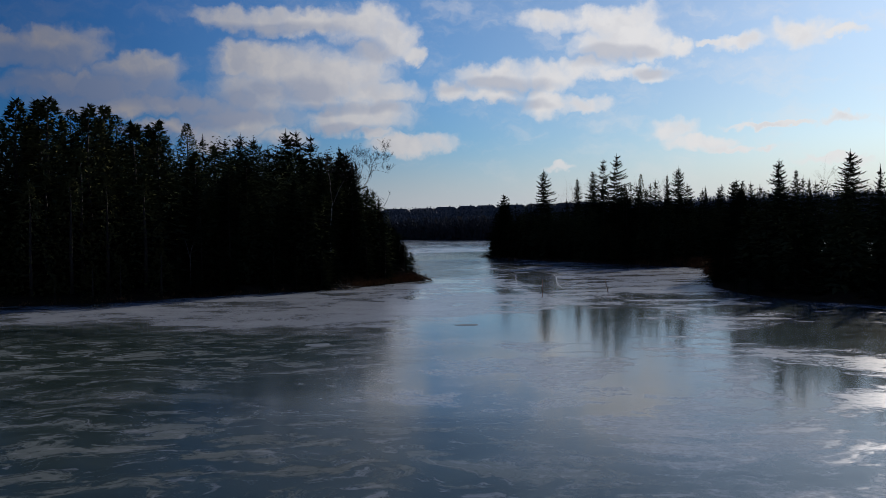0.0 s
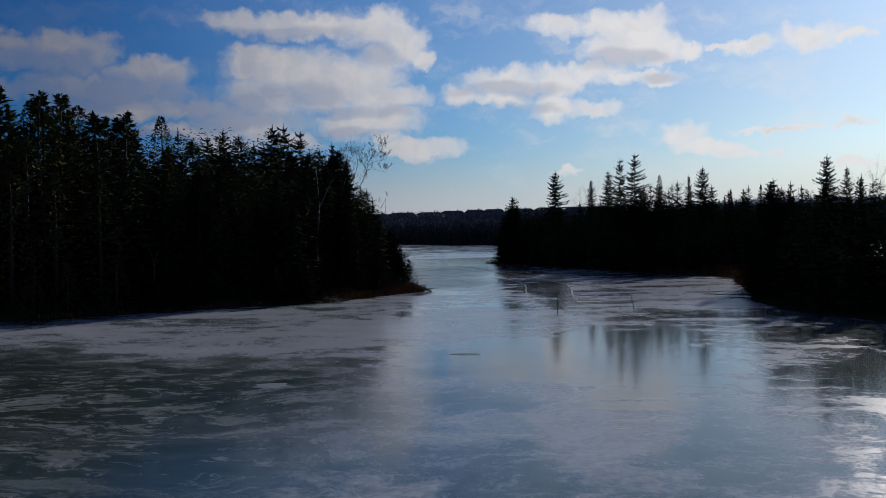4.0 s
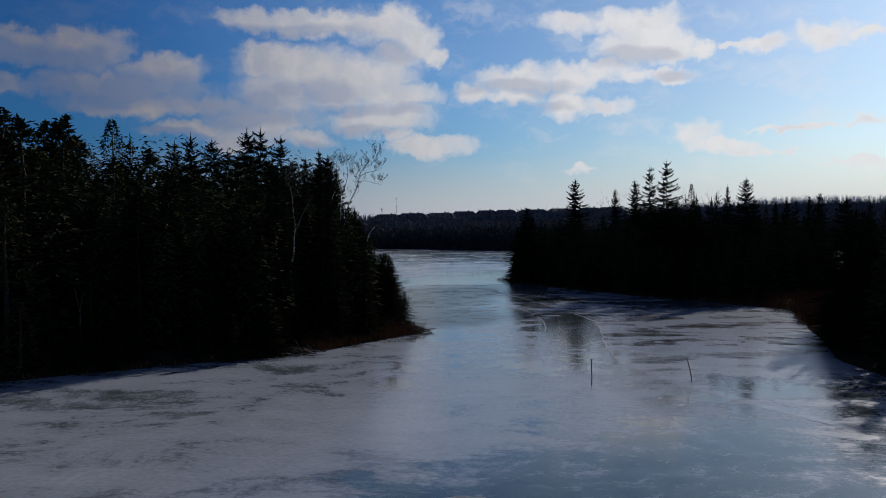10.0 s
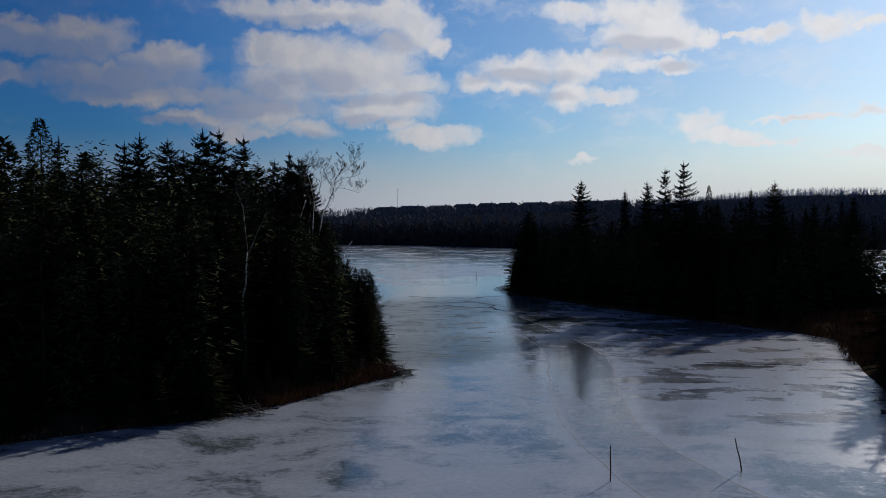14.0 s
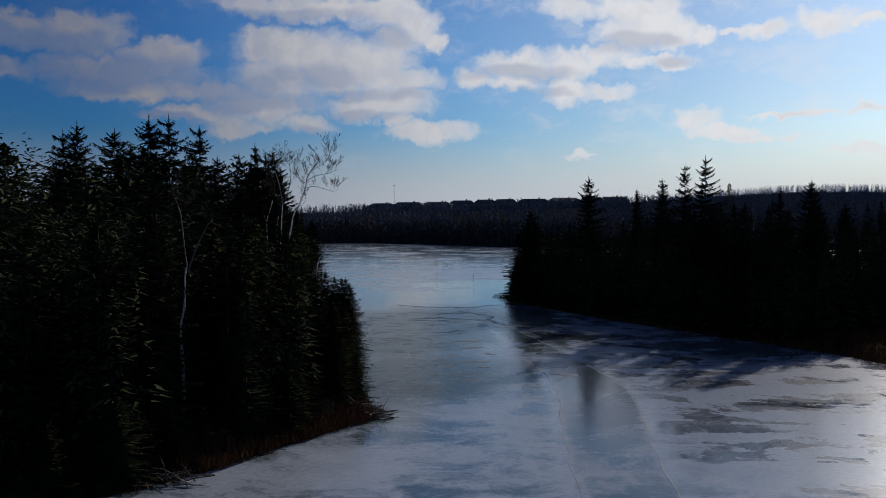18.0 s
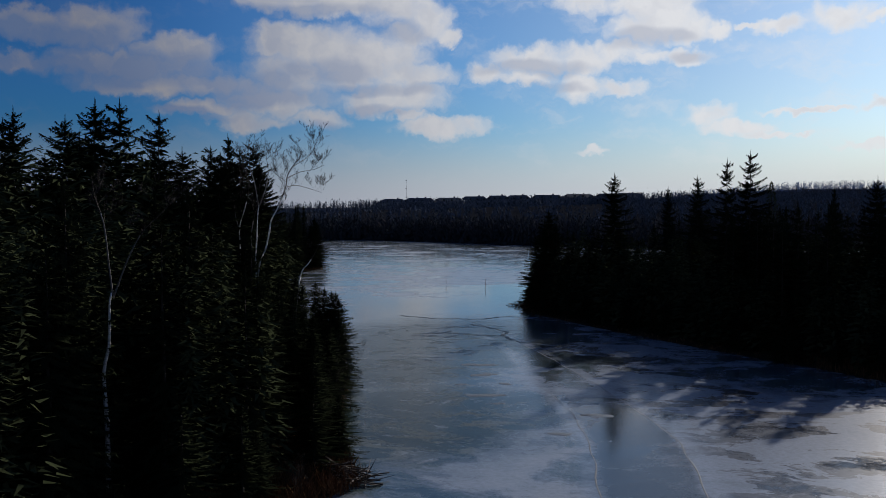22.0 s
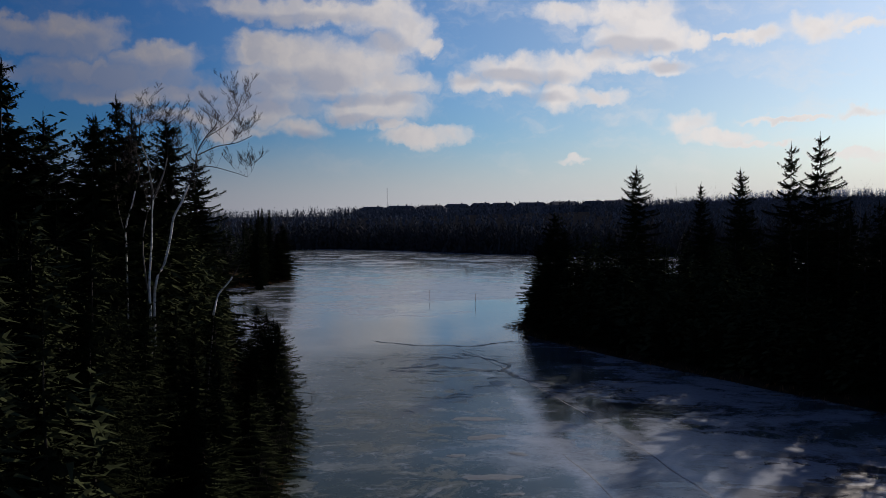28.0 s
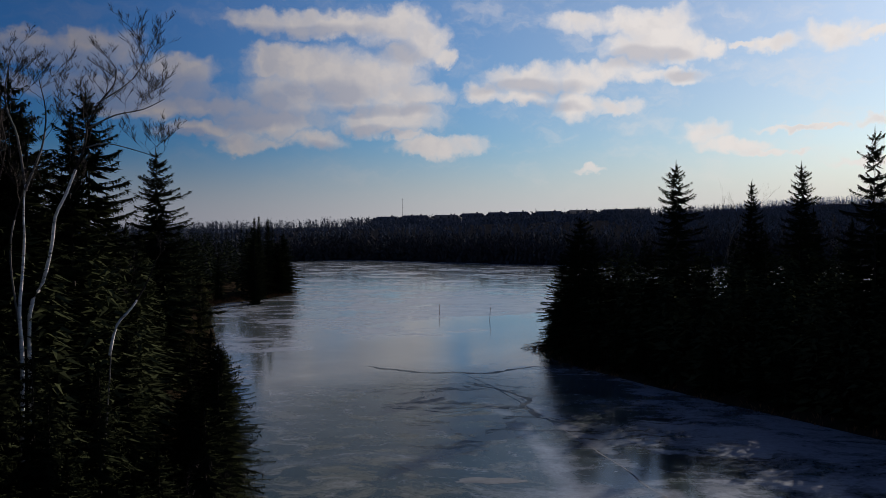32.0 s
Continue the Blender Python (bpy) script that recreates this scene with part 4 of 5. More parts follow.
# birches and bare trees
SHAPED = [
    (-15.5, 88.9, 41, 11.0, "leafless white birch forked into two long limbs",
     [([(0.0, -0.3), (0.0, 2.5), (-0.18, 4.15), (0.05, 5.25), (0.16, 6.55), (0.22, 7.0)], 0.135, 0),
      ([(0.22, 6.9), (0.05, 8.1), (0.0, 9.4), (-0.34, 10.3), (-0.5, 11.0)], 0.055, 7),
      ([(0.2, 6.8), (0.67, 7.9), (1.0, 8.5), (1.45, 9.2), (2.0, 9.7), (2.4, 10.2)], 0.05, 7)]),
    (-15.85, 108.0, 42, 13.6, "leafless white birch with paired stems in the bank woods",
     [([(0.05, -0.3), (0.02, 3.0), (0.0, 5.6), (0.0, 6.75), (0.0, 7.7), (0.05, 8.64), (0.12, 9.4), (0.22, 10.06)], 0.1, 0),
      ([(0.2, 9.9), (0.46, 10.62), (0.61, 11.18), (0.71, 11.93), (0.62, 12.7)], 0.055, 9),
      ([(0.18, 9.9), (-0.07, 11.28), (-0.23, 11.85), (-0.28, 12.4), (-0.15, 13.2)], 0.055, 10),
      ([(0.0, 5.8), (-0.22, 7.7), (-0.19, 8.64), (-0.08, 9.4), (0.1, 10.2), (0.35, 11.6)], 0.05, 6)]),
    (-15.8, 108.3, 43, 14.2, "leafless white birch leaning out with a broad fan of twigs",
     [([(-0.1, -0.3), (-0.05, 4.0), (0.06, 6.66), (0.36, 7.51), (0.57, 8.45), (0.74, 9.21), (1.08, 9.77), (1.37, 10.42), (1.58, 11.08), (1.64, 11.64), (1.97, 12.2), (2.35, 12.6), (2.45, 13.0)], 0.085, 12),
      ([(1.62, 11.5), (2.35, 11.82), (3.11, 11.95), (3.7, 12.2)], 0.035, 7),
      ([(1.55, 11.0), (2.1, 11.1), (2.9, 10.9), (3.5, 10.7)], 0.03, 6),
      ([(1.97, 12.1), (2.9, 12.7), (3.3, 13.5)], 0.03, 6)]),
    (-16.75, 108.0, 44, 12.6, "slender leafless birch with a crooked white stem",
     [([(0.1, -0.3), (0.05, 4.0), (0.0, 7.7), (-0.02, 8.83), (0.28, 9.68), (0.49, 10.44), (0.56, 11.1), (0.38, 11.8), (0.42, 12.7)], 0.06, 10),
      ([(-0.02, 8.7), (-0.17, 9.4), (-0.29, 10.16), (-0.4, 11.4)], 0.035, 6)]),
    (-13.45, 108.0, 45, 8.2, "thin pale birch stem leaning over the bank",
     [([(-0.6, -0.3), (-0.2, 4.2), (0.0, 5.85)], 0.05, 0), ([(-0.02, 5.7), (0.16, 6.45), (0.53, 6.9), (0.88, 7.5), (1.15, 8.1)], 0.06, 2)]),
    (-19.5, 83.5, 46, 2.8, "broken stub of a dead white birch on the bank",
     [([(0.0, -0.3), (0.05, 1.5), (0.12, 2.8)], 0.08, 0)]),
    (-24.8, 77.6, 47, 5.6, "small crooked leafless birch forked low",
     [([(-0.15, -0.3), (-0.15, 2.6), (0.15, 4.0), (0.6, 5.6)], 0.056, 3), ([(-0.15, 2.4), (-0.6, 3.9), (-1.0, 4.8)], 0.045, 2)])]
for x, y, seed, top, label, stems in SHAPED:
    ob = stemmed_birch(seed, stems, top)
    ob.matrix_basis = pose(x, y, ground(x, y))
    tagged(ob, label, "birch", "birches on the bank")
    taken.append((x, y))
for kind, x, y, top, turn in [("birch_a", -19.6, 108.5, 12.6, 3.0)]:
    grow(kind, x, y, top, 1.0, turn, "birches on the bank")
for kind, x, y, top in [("bare_a", 9.8, 151.5, 12.6), ("bare_b", 11.0, 152.5, 12.4), ("bare_a", 22.0, 149.5, 12.9), ("bare_b", 25.0, 152.0, 12.8), ("bare_a", 29.0, 88.0, 11.0), ("bare_b", 27.6, 86.6, 10.4), ("bare_a", 33.0, 91.0, 11.8)]:
    grow(kind, x, y, top, 1.0, None, "bare trees behind the spit")

# young spruces before the feet of the birches
for x, y, top in [(-14.8, 105.0, 7.1), (-13.6, 104.4, 6.8), (-15.9, 105.2, 7.3), (-12.7, 105.6, 6.4), (-13.9, 102.6, 6.9), (-15.3, 103.2, 7.1), (-16.6, 104.2, 7.4), (-12.5, 103.0, 6.2)]:
    grow("near_a", x, y, top, 1.1, None, "trees of the west woods")


def height_cap(x, y):
    """Height cap on the woods, for sight lines, sun gaps and the marshy neck."""
    # keeps the sight lines from the camera to the birch stems open
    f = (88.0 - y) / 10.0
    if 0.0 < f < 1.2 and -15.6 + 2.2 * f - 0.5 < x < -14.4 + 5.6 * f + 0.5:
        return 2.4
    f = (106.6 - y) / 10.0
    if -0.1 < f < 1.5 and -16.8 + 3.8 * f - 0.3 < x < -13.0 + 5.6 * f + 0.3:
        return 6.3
    # trees cut down along the sun's direction to lay sunlit patches on the ice
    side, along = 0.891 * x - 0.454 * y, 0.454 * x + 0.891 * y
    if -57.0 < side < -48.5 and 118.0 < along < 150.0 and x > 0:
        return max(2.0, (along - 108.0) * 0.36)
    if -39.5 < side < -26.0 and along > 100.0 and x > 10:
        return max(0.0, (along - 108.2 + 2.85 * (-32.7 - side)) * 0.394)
    # sight line from the camera over the neck to the back bay
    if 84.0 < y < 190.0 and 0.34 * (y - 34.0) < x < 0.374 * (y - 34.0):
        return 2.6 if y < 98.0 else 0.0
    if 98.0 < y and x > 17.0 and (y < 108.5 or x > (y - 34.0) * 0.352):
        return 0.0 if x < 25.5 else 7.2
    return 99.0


def fill(n, box, lo, hi, heights, mix, gap, group, rnd, wide=(0.9, 1.25)):
    """Undergrown woods between the shore distances lo and hi."""
    r = random.Random(rnd)
    px = np.array([r.uniform(box[0], box[1]) for _ in range(n)])
    py = np.array([r.uniform(box[2], box[3]) for _ in range(n)])
    d = shore(px, py)
    for x, y, dd in zip(px, py, d):
        if dd < lo or dd > hi or any((x - a) ** 2 + (y - b) ** 2 < gap * gap for a, b in taken):
            continue
        f = (dd - lo) / (hi - lo)
        top = heights[0] + (heights[1] - heights[0]) * min(1, f * 2.2) + r.uniform(-1.9, 1.2)
        top = min(top, height_cap(x, y))
        if top < 1.0:
            continue
        kind = r.choice(mix)
        grow(kind, float(x), float(y), max(2.0, top), r.uniform(*wide), r.uniform(0, 6.28), group)


for x, y, top, turn in [(-9.6, 97.6, 2.6, 0), (-10.4, 102.0, 3.2, 0.5), (-11.2, 107.5, 3.6, 6.0), (-12.0, 111.5, 3.4, 0.3), (-13.4, 115.5, 3.0, 0.2), (-15.0, 120.0, 3.2, 0.4), (-19.0, 131.0, 3.0, 0), (-9.0, 89.6, 1.8, 1.0)]:
    grow("shrub_a", x, y, top, 1.0, turn, "bare shrubs along the bank")

SPR = ["spruce_a", "spruce_b", "spruce_c", "spruce_b"]
CED = ["cedar_a", "cedar_b", "cedar_b", "spruce_a", "cedar_b"]
LOW = ["spruce_b", "spruce_a", "near_b"]
fill(1500, (-16, -8, 93, 124), 0.1, 1.3, (3.2, 4.6), ["near_b", "near_a"], 1.3, "young trees on the west bank", 12, (1.5, 2.1))
fill(1800, (-80, -25, 44, 90), 0.3, 1.6, (2.4, 4.2), ["cedar_a", "cedar_b"], 1.5, "young trees on the west bank", 18, (1.5, 2.1))
fill(2000, (-25, -6, 62, 124), 0.3, 1.5, (2.4, 4.2), LOW, 1.3, "young trees on the west bank", 11, (1.5, 2.1))
NEAR = ["near_a", "near_b"]
fill(900, (-42, -18, 126, 196), 0.1, 1.3, (2.2, 3.6), ["cedar_b", "cedar_a", "spruce_b"], 1.8, "young trees on the west bank", 17, (1.4, 1.9))
fill(1100, (-26, -8, 80, 122), 1.0, 8.0, (5.5, 10.5), NEAR, 2.1, "trees of the west woods", 7)
fill(500, (-42, -25, 60, 124), 1.2, 7.5, (6.5, 11.0), ["cedar_a", "cedar_b"], 2.1, "trees of the west woods", 19, (1.1, 1.5))
fill(1200, (-25, -8, 66, 124), 1.2, 7.5, (6.5, 11.0), SPR, 2.0, "trees of the west woods", 1)
fill(600, (-80, -33, 46, 116), 1.2, 16, (11.0, 15.4), CED, 2.4, "trees of the west woods", 2, (1.1, 1.6))
fill(500, (-62, -28, 80, 106), 16, 32, (13.8, 15.6), CED, 2.6, "trees of the west woods", 8, (1.1, 1.6))
fill(350, (-60, -13, 118, 205), 0.8, 7, (4.5, 9.0), SPR, 2.6, "trees of the west woods", 3)
fill(160, (-70, -36, 196, 262), 0.8, 8, (5.0, 9.5), SPR, 2.8, "trees of the west woods", 4)
fill(2200, (-3, 30, 104, 160), 0.3, 1.4, (2.2, 3.8), LOW, 1.6, "young trees on the east spit", 15, (1.5, 2.1))
fill(500, (-3, 11, 108, 166), 0.7, 16, (7.0, 8.4), SPR, 2.2, "trees of the east spit", 5)
fill(700, (11, 36, 108, 166), 0.7, 16, (8.2, 9.4), SPR, 2.2, "trees of the east spit", 25)
fill(1500, (15, 40, 55, 95), 0.3, 1.4, (2.2, 3.8), LOW, 1.6, "young trees on the east headland", 16, (1.5, 2.1))
fill(420, (16, 60, 44, 95), 1.0, 16, (5.5, 9.0), SPR, 2.6, "trees of the east headland", 6)


def inner_woods(name, n, box, lo, hi, top, rnd, label, blades=84, long=9.0, mat=INNER):
    """The close-grown inside of a wood, joined: slim dark evergreens of large sprays."""
    r = random.Random(rnd)
    random.seed(rnd)
    px = np.array([r.uniform(box[0], box[1]) for _ in range(n)])
    py = np.array([r.uniform(box[2], box[3]) for _ in range(n)])
    d = shore(px, py)
    z = relief(px, py, d)
    so = Soup()
    for x, y, dd, zz in zip(px, py, d, z):
        if dd < lo or dd > hi:
            continue
        reach = height_cap(x, y)
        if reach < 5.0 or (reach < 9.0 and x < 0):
            continue
        h = min(reach / 0.95, top * min(1.0, 0.72 + 0.05 * dd) * r.uniform(0.72, 1.0))
        w = h * 0.17
        for k in range(blades):
            f = (k + r.random()) / blades
            a = r.uniform(0, 6.28)
            q = Vector((x, y, zz + h * f * 0.96)) + Vector((math.cos(a), math.sin(a), 0)) * w * (1 - f) * r.uniform(0.1, 0.9)
            (so.spray if long > 1 else so.spike)(q, Vector((math.cos(a), math.sin(a), r.uniform(-0.4, 0.1 + f * 0.7))), min(long, w * (1 - f) ** 0.8 * 0.8 + 0.3), (0.26 if long > 1 else 0.05) * (1 - f) + 0.14, 0.1)
    return tagged(new(name, so.mesh(name, mat)), label, "woods", kind="stuff")


inner_woods("inner_woods", 750, (-26, -9, 78, 128), 2.5, 14, 10.0, 66, "dark close-grown inside of the west woods", 190, 0.5)
inner_woods("inner_woods", 1300, (-46, -16, 68, 135), 7.0, 34, 13.6, 61, "dark close-grown inside of the west woods", 62)
inner_woods("inner_woods", 650, (-90, -34, 46, 125), 3.0, 36, 15.6, 62, "dark close-grown inside of the west woods", mat=INNER_CEDAR)
inner_woods("inner_woods", 700, (-80, -16, 118, 262), 2.0, 24, 9.5, 63, "dark close-grown woods behind the cape")
inner_woods("inner_woods", 1200, (-1, 36, 109, 164), 1.4, 20, 8.2, 64, "dark close-grown inside of the spit's woods")
inner_woods("inner_woods", 1400, (-1, 34, 111, 162), 1.2, 16, 5.6, 67, "dark undergrowth inside the spit's woods", 60)
inner_woods("inner_woods", 700, (18, 75, 40, 96), 2.5, 26, 8.4, 65, "dark close-grown inside of the headland woods")
for src, h in SRC.values():
    for o in (*src.children_recursive, src):
        bpy.data.objects.remove(o)


# ---- far shore: woods, houses on the ridge, a mast ----
def far_woods():
    """Distant mixed woods over the hills beyond the lake, in one mesh of each kind."""
    r = random.Random(77)
    ever, bare, hill, blue = Soup(), Soup(), Soup(), Soup()

    def leaf(so, at, a, steep, length, width):
        """A spray that hangs or stands steeply from its stem."""
        way = Vector((math.cos(a), math.sin(a), steep)).normalized()
        side = Vector((-math.sin(a), math.cos(a), 0)) * width * 0.5
        b = len(so.v)
        mid = at + way * length * 0.4
        so.v += [at, mid + side, at + way * length, mid - side]
        so.f.append((b, b + 1, b + 2, b + 3))

    n = 12800
    px = np.array([r.uniform(-330, 430) for _ in range(n)])
    py = np.array([316 + 520 * r.random() ** 1.7 for _ in range(n)])
    edge = [(-72, 352), (-60, 361), (-42, 356), (-25, 341), (-12, 328), (-2, 319), (20, 308), (60, 302)]
    for k in range(1500):
        (x0, y0), (x1, y1) = edge[k % 7], edge[k % 7 + 1]
        f = r.random()
        px[k], py[k] = x0 + (x1 - x0) * f, y0 + (y1 - y0) * f + r.uniform(0, 14)
    for k in range(1500, 1750):
        px[k], py[k] = r.uniform(-105, 65), r.uniform(606, 619)
    for k in range(8600, 12300):
        px[k], py[k] = r.uniform(40, 420), 290 + 420 * r.random() ** 1.5
    for k in range(12300, 12800):
        px[k], py[k] = r.uniform(-105, 70), r.uniform(641, 668)
    for k in range(7200, 8600):
        px[k], py[k] = r.uniform(150, 760), r.uniform(1040, 1180)
    d = shore(px, py)
    z = relief(px, py, d)
    for x, y, dd, zz in zip(px, py, d, z):
        if dd < 0.6:
            continue
        if 619 < y < 640 and -95 < x < 62:
            continue
        h = r.uniform(5.6, 7.8) if dd > 6 else r.uniform(3.0, 6.5)
        if 560 < y < 619 and -105 < x < 65:
            h = r.uniform(6.0, 7.4) if y < 600 else r.uniform(5.0, 6.8)
        if 640 < y < 670:
            h = r.uniform(5.0, 6.6)
        foot = Vector((x, y, zz - 0.2))
        if y > 900:
            h *= 1.25
        if r.random() < 0.6:
            w = h * r.uniform(0.24, 0.38)
            for k in range(17):
                u = (k + r.random()) / 17
                a = r.uniform(0, 6.28)
                at = foot + Vector((math.cos(a) * w * 0.5 * (1 - u), math.sin(a) * w * 0.5 * (1 - u), h * u * 0.97))
                # colour by distance: painted haze thickens from shore to slope to furthest hill
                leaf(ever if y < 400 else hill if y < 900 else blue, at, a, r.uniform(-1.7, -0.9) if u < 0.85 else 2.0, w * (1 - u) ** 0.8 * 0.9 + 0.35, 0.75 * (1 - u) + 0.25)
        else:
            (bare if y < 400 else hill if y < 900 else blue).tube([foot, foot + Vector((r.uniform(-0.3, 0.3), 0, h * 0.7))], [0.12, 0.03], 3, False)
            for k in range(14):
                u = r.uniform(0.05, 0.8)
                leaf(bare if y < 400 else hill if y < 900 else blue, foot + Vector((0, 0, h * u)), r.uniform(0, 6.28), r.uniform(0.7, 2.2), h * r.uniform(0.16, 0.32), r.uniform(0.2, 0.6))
    tagged(new("hill_woods", hill.mesh("hill_woods", HAZED_HILL)), "mixed woods on the slope beyond the lake, haze painted in as blue-grey", "woods", kind="stuff")
    tagged(new("distant_woods", blue.mesh("distant_woods", HAZE_BLUE)), "distant woods on the furthest hill, haze painted in as blue", "woods", kind="stuff")
    tagged(new("far_evergreens", ever.mesh("far_evergreens", HAZED_GREEN)), "dark distant evergreens on the hills beyond the lake", "woods", kind="stuff")
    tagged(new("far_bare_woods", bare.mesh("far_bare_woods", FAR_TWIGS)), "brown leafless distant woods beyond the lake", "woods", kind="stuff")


far_woods()


def house(x, y, width, depth, wall_h, roof_h, turn):
    """A detached house with a hipped or gabled roof, seen far off on the ridge."""
    base = new("house")
    z = ground(x, y)
    base.matrix_basis = pose(x, y, z, 0, 0, turn)
    w = Soup()
    w.box((-width / 2, -depth / 2, -0.5), (width / 2, depth / 2, wall_h))
    part_mesh("wall", w.mesh("house_wall", SIDING), base)
    e, rr = 0.5, width * 0.33
    ro = Soup()
    ro.v = [Vector(v) for v in [(-width / 2 - e, -depth / 2 - e, wall_h), (width / 2 + e, -depth / 2 - e, wall_h), (width / 2 + e, depth / 2 + e, wall_h), (-width / 2 - e, depth / 2 + e, wall_h), (-rr, 0, wall_h + roof_h), (rr, 0, wall_h + roof_h)]]
    ro.f = [(0, 1, 5, 4), (1, 2, 5), (2, 3, 4, 5), (3, 0, 4), (3, 2, 1, 0)]
    roof = part_mesh("roof", ro.mesh("house_roof", ROOFING), base)
    ch = Soup()
    ch.box((rr * 0.4, 0.6, wall_h + roof_h * 0.5), (rr * 0.4 + 0.9, 1.4, wall_h + roof_h + 0.7))
    part_mesh("chimney", ch.mesh("house_chimney", SIDING), roof)
    for f in (1.4, 4.2):
        for k in range(4):
            cx = -width / 2 + width * (k + 0.5) / 4
            wi = Soup()
            wi.box((cx - 0.6, -depth / 2 - 0.06, f), (cx + 0.6, -depth / 2 + 0.02, f + 1.3))
            part_mesh("window", wi.mesh("house_window", WINDOW), base)
    return tagged(base, "two-storey detached house with dark shingled roof on the far ridge", "house", "houses on the ridge")


random.seed(9)
hx = -92.0
while hx < 52:
    wd = random.uniform(13, 21)
    house(hx + wd / 2, 629 + random.uniform(-7, 7), wd, 10.0, random.uniform(3.6, 4.4), random.uniform(2.0, 2.8), random.uniform(-8, 8))
    hx += wd * random.uniform(0.82, 1.0)

mast = new("radio_mast")
mast.matrix_basis = pose(-190, 1500, ground(-190, 1500))
for name, mat_r in (("pole", 0.5),):
    so = Soup()
    so.tube([(0, 0, 0), (0, 0, 20), (0, 0, 42)], [0.3, 0.22, 0.12], 6)
    part_mesh(name, so.mesh("mast_pole", STEEL), mast)
for zz in (14, 28, 40):
    so = Soup()
    so.box((-1.2, -0.3, zz), (1.2, 0.3, zz + 0.6))
    part_mesh("crossarm", so.mesh("mast_arm", STEEL), mast)
tagged(mast, "thin grey radio mast on the distant skyline", "mast")


# ---- things on the ice and the banks ----
def stake(x, y, top, dx, dy):
    """A thin wooden stake frozen into the ice."""
    so = Soup()
    so.tube([(0, 0, -0.15), (dx * 0.35 + 0.01, dy * 0.35, top * 0.35), (dx * 0.7 - 0.01, dy * 0.7, top * 0.7), (dx, dy, top)], [0.026, 0.025, 0.023, 0.02], 7)
    ob = new("stake", so.mesh("stake", STAKE, True))
    ob.matrix_basis = pose(x, y, 0)
    return tagged(ob, "thin reddish-brown wooden stake frozen upright into the ice", "stake", "stakes in the ice")


stake(3.02, 70.05, 1.25, 0.01, 0)
tagged(stake(7.87, 71.6, 1.18, -0.24, 0.05), "thin reddish-brown wooden stake leaning in the ice")
stake(-12.2, 184.4, 1.25, 0.0, 0)
tagged(stake(-6.7, 179.0, 1.35, 0.12, 0), "thin reddish-brown wooden stake leaning in the ice")


def seam(name, points, width, high, mat, label, seed, jag=0.02):
    """A healed crack or ridge on the ice: an uneven low strip along a smooth line."""
    r = random.Random(seed)
    pts = [Vector((*p, 0)) for p in points]
    fine = []
    for i in range(len(pts) - 1):
        p0, p1, p2, p3 = pts[max(i - 1, 0)], pts[i], pts[i + 1], pts[min(i + 2, len(pts) - 1)]
        steps = max(2, int((p2 - p1).length / 0.5))
        for k in range(steps):
            t = k / steps
            fine.append(0.5 * ((2 * p1) + (p2 - p0) * t + (2 * p0 - 5 * p1 + 4 * p2 - p3) * t * t + (3 * p1 - p0 - 3 * p2 + p3) * t ** 3))
    fine.append(pts[-1])
    so = Soup()
    drift = 0.0
    for i, p in enumerate(fine):
        d = (fine[min(i + 1, len(fine) - 1)] - fine[max(i - 1, 0)]).normalized()
        n = Vector((-d.y, d.x, 0))
        ends = min(1, 0.25 + min(i, len(fine) - 1 - i) / 6)
        drift = 0.7 * drift + r.uniform(-jag, jag)
        w = width * r.uniform(0.55 if jag < 0.1 else 0.15, 1.25) * ends
        c = p + n * (0.05 * math.sin(i * 0.7) + drift)
        h = high * r.uniform(0.4, 1.2)
        so.v += [c - n * w * 0.5 + Vector((0, 0, 0.002)), c - n * w * 0.15 + Vector((0, 0, h + 0.004)), c + n * w * 0.18 + Vector((0, 0, h * 0.8 + 0.004)), c + n * w * 0.5 + Vector((0, 0, 0.002))]
        if i:
            b = (i - 1) * 4
            so.f += [(b + k, b + k + 1, b + k + 5, b + k + 4) for k in range(3)]
    return tagged(new(name, so.mesh(name, mat)), label, "ice crack")


seam("ice_crack", [(x - 0.05, y) for y, x in TRACK_EAST], 0.07, 0.006, RIDGE_ICE, "long pale healed crack winding across the grey ice", 1)
seam("ice_crack", [(x, y) for y, x in TRACK_WEST[:9]], 0.06, 0.003, RIDGE_ICE, "faint pale healed crack running beside a longer one", 2)
seam("ice_crack", [(-13.5, 147.5), (-11.0, 145.9), (-7.8, 144.7), (-5.0, 144.9), (-1.9, 147.6)], 0.55, 0.005, DARK_ICE, "dark wet crack in the ice off the wooded point", 3, 0.3)
seam("ice_crack", [(-10.5, 133.0), (-7.0, 132.2), (-4.2, 133.2), (-2.0, 132.0)], 0.3, 0.004, DARK_ICE, "short dark wet crack across the ice", 5, 0.3)
seam("ice_crack", [(-6.5, 141.5), (-3.8, 136.8), (-2.2, 131.0), (2.0, 127.5)], 0.4, 0.004, DARK_ICE, "dark wet crack branching towards the spit", 4, 0.3)


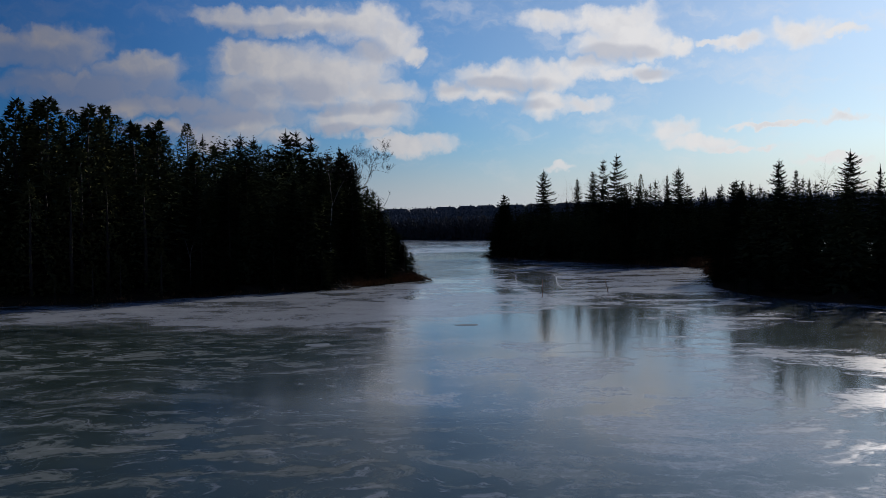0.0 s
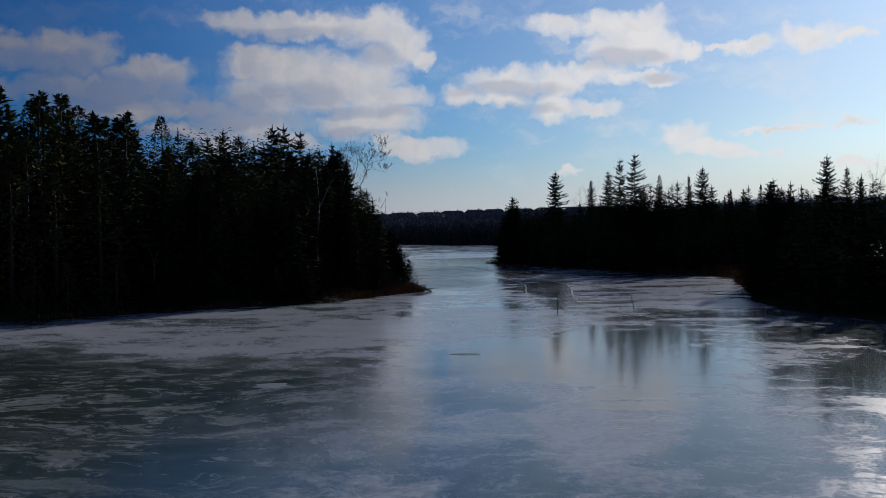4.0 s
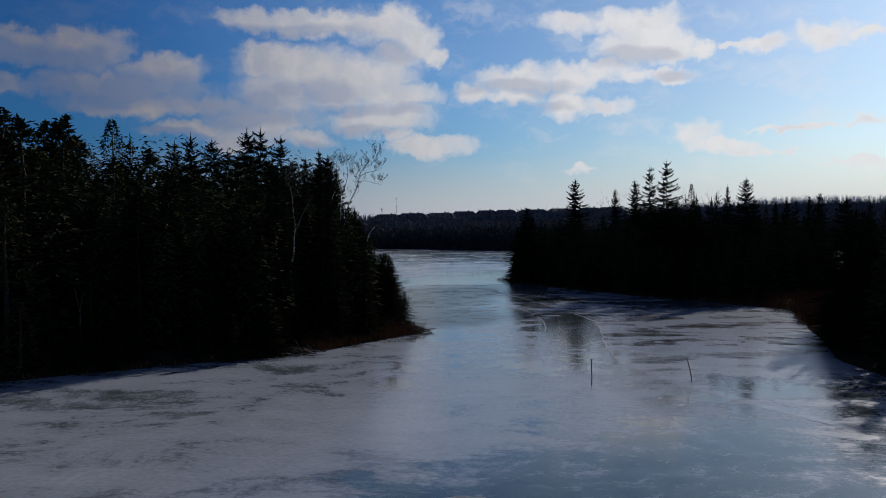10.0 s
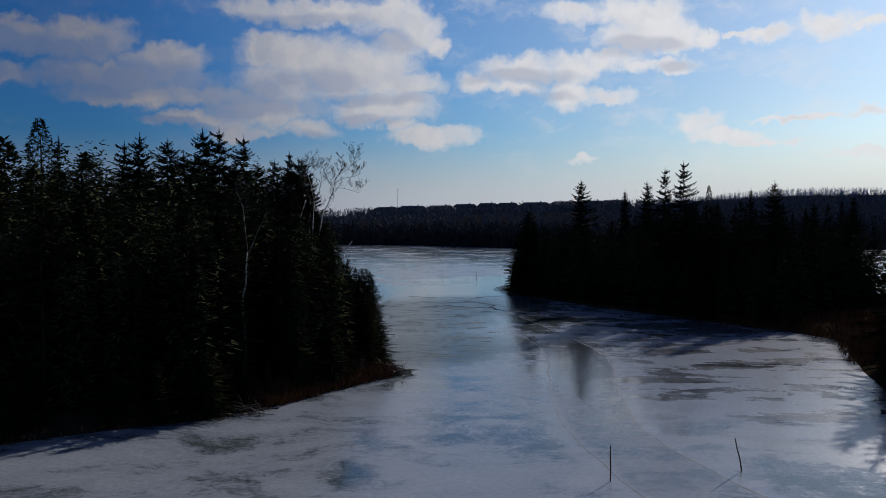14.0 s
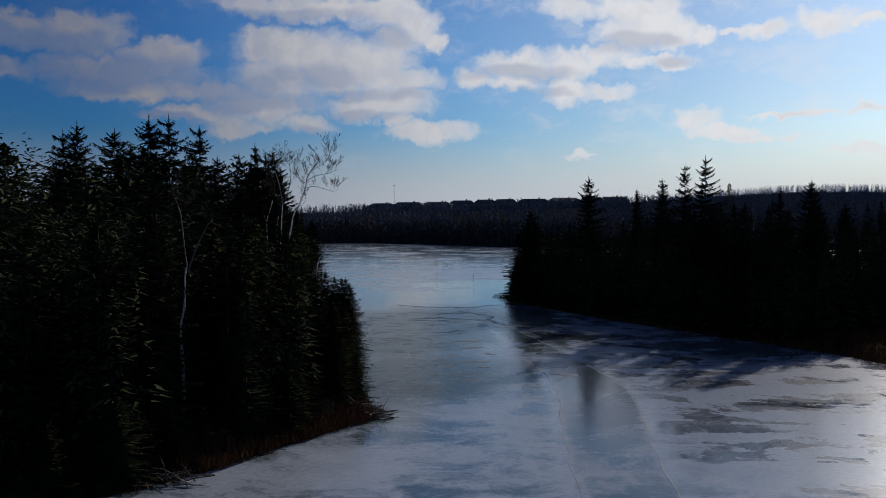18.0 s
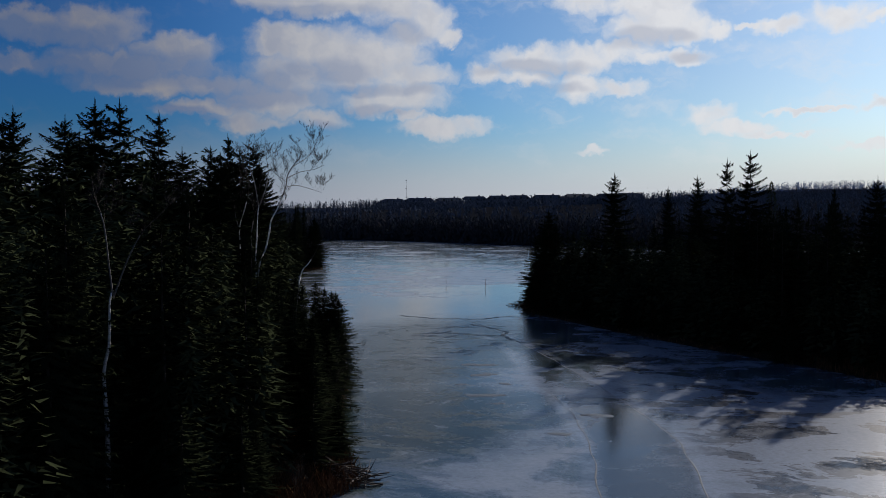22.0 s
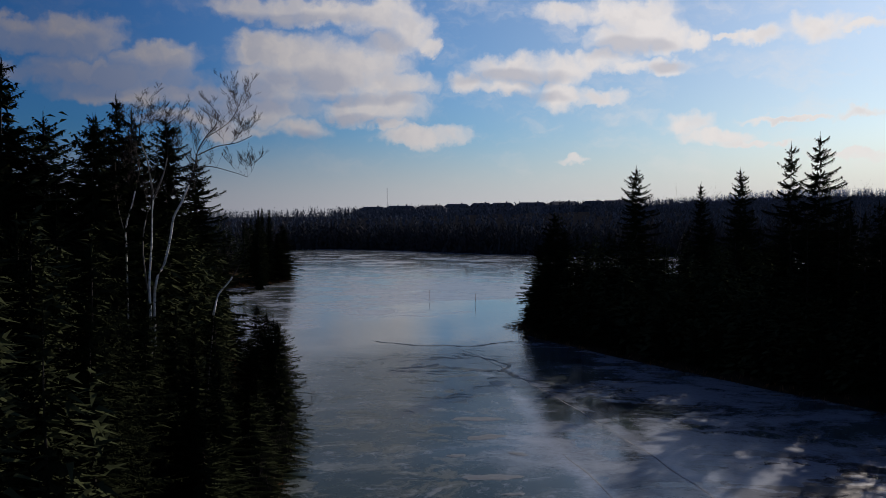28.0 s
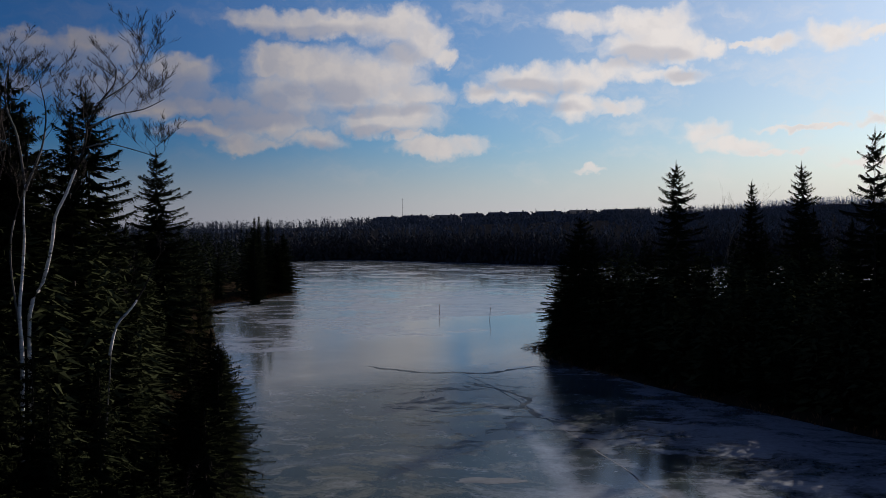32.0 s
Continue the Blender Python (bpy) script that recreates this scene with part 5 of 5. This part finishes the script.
def frost_pad(x, y, w, h, seed):
    """A low pale pad of frozen slush with a ragged rim."""
    r = random.Random(seed)
    n = 26
    ph = [r.uniform(0, 6.28) for _ in range(4)]
    so = Soup()
    for ring, z in ((1.0, 0.002), (0.82, 0.012), (0.4, 0.016)):
        for k in range(n):
            a = 6.2832 * k / n
            q = ring * (1 + 0.22 * math.sin(2 * a + ph[0]) + 0.12 * math.sin(5 * a + ph[1]) + 0.07 * math.sin(9 * a + ph[2]))
            so.v.append(Vector((math.cos(a) * w * q, math.sin(a) * h * q, z)))
    for ring in range(2):
        for k in range(n):
            b = ring * n
            so.f.append((b + k, b + (k + 1) % n, b + n + (k + 1) % n, b + n + k))
    so.f.append(tuple(2 * n + k for k in range(n)))
    ob = new("frost_pad", so.mesh("frost_pad", PAD_ICE, True))
    ob.matrix_basis = pose(x, y, 0, 0, 0, r.uniform(-15, 15))
    return tagged(ob, "pale low pad of frozen slush on the dark ice", "ice pad", "frozen slush pads")


for k, (x, y, w, h) in enumerate([(-3.4, 109.1, 0.95, 0.45), (-3.8, 115.5, 0.8, 0.5), (-4.3, 119.2, 1.1, 0.5), (-4.9, 112.2, 0.4, 0.25), (-2.4, 112.6, 0.45, 0.25), (-8.1, 43.6, 0.7, 0.45), (-1.8, 51.5, 0.55, 0.4), (-2.6, 107.0, 0.35, 0.2), (2.4, 104.5, 0.7, 0.4), (0.4, 100.5, 0.5, 0.35)]):
    frost_pad(x, y, w, h, 90 + k)


def sedge(name, box, lo, hi, count, tall, seed, label):
    """Dead sedge and low brush along a bank."""
    r = random.Random(seed)
    random.seed(seed)
    px = np.array([r.uniform(box[0], box[1]) for _ in range(count)])
    py = np.array([r.uniform(box[2], box[3]) for _ in range(count)])
    d = shore(px, py)
    z = relief(px, py, d)
    so = Soup()
    for x, y, dd, zz in zip(px, py, d, z):
        if dd < lo or dd > hi:
            continue
        for k in range(4):
            so.spray(Vector((x + r.uniform(-0.15, 0.15), y + r.uniform(-0.15, 0.15), max(zz, 0) - 0.03)), Vector((r.uniform(-0.6, 0.6), r.uniform(-0.6, 0.6), 1)), tall * r.uniform(0.5, 1.2), r.uniform(0.03, 0.07), r.uniform(0, 0.15))
    return tagged(new(name, so.mesh(name, SEDGE)), label, "dead grass", kind="stuff")


sedge("marsh_sedge", (17, 40, 96, 122), -0.5, 12, 6000, 0.75, 41, "rust-brown dead sedge in the marshy cove")
sedge("bank_sedge", (-36, -6, 64, 122), -0.3, 0.9, 4500, 0.4, 42, "brown dead grass along the west bank")
sedge("bank_sedge", (-14, -6.5, 82, 100), -0.2, 2.2, 5200, 0.65, 46, "rust-brown dead grass on the tip of the bank")
sedge("bank_sedge", (-45, -34, 190, 224), -0.4, 1.6, 2500, 0.6, 43, "tan dead grass on the low cape")
sedge("bank_sedge", (-4, 20, 110, 166), -0.3, 0.7, 3500, 0.4, 44, "brown dead grass along the spit")


def brush_pile(x, y, size, count, seed, label):
    """A heap of dead branches: each stick a part."""
    r = random.Random(seed)
    base = new("brush_pile")
    base.matrix_basis = pose(x, y, 0.02)
    for k in range(count):
        a, rad = r.uniform(0, 6.28), size * r.random() ** 0.7
        L = r.uniform(0.7, 2.0)
        q = Vector((math.cos(a) * rad, math.sin(a) * rad * 0.6, r.uniform(0.02, 0.8) * (1.1 - rad / size) * size * 0.55))
        w = Vector((r.uniform(-1, 1), r.uniform(-0.7, 0.7), r.uniform(-0.12, 0.3))).normalized()
        kink = Vector((r.uniform(-0.12, 0.12), r.uniform(-0.12, 0.12), r.uniform(0, 0.1)))
        so = Soup()
        p0 = q - w * L / 2
        p0.z = max(p0.z, 0.0)
        so.tube([p0, q + kink, q + w * L / 2], [0.028 * r.uniform(0.7, 1.4), 0.022, 0.008], 5)
        part_mesh("stick", so.mesh("stick", WOOD if r.random() < 0.4 else TWIG), base)
    return tagged(base, label, "brush pile")


brush_pile(-8.1, 92.4, 1.5, 110, 51, "heap of dead brown branches at the tip of the bank")
brush_pile(-13.2, 80.7, 1.3, 26, 52, "small heap of dead branches on the bank")
brush_pile(-2.0, 157.6, 1.2, 26, 53, "dead branches at the foot of the wooded point")
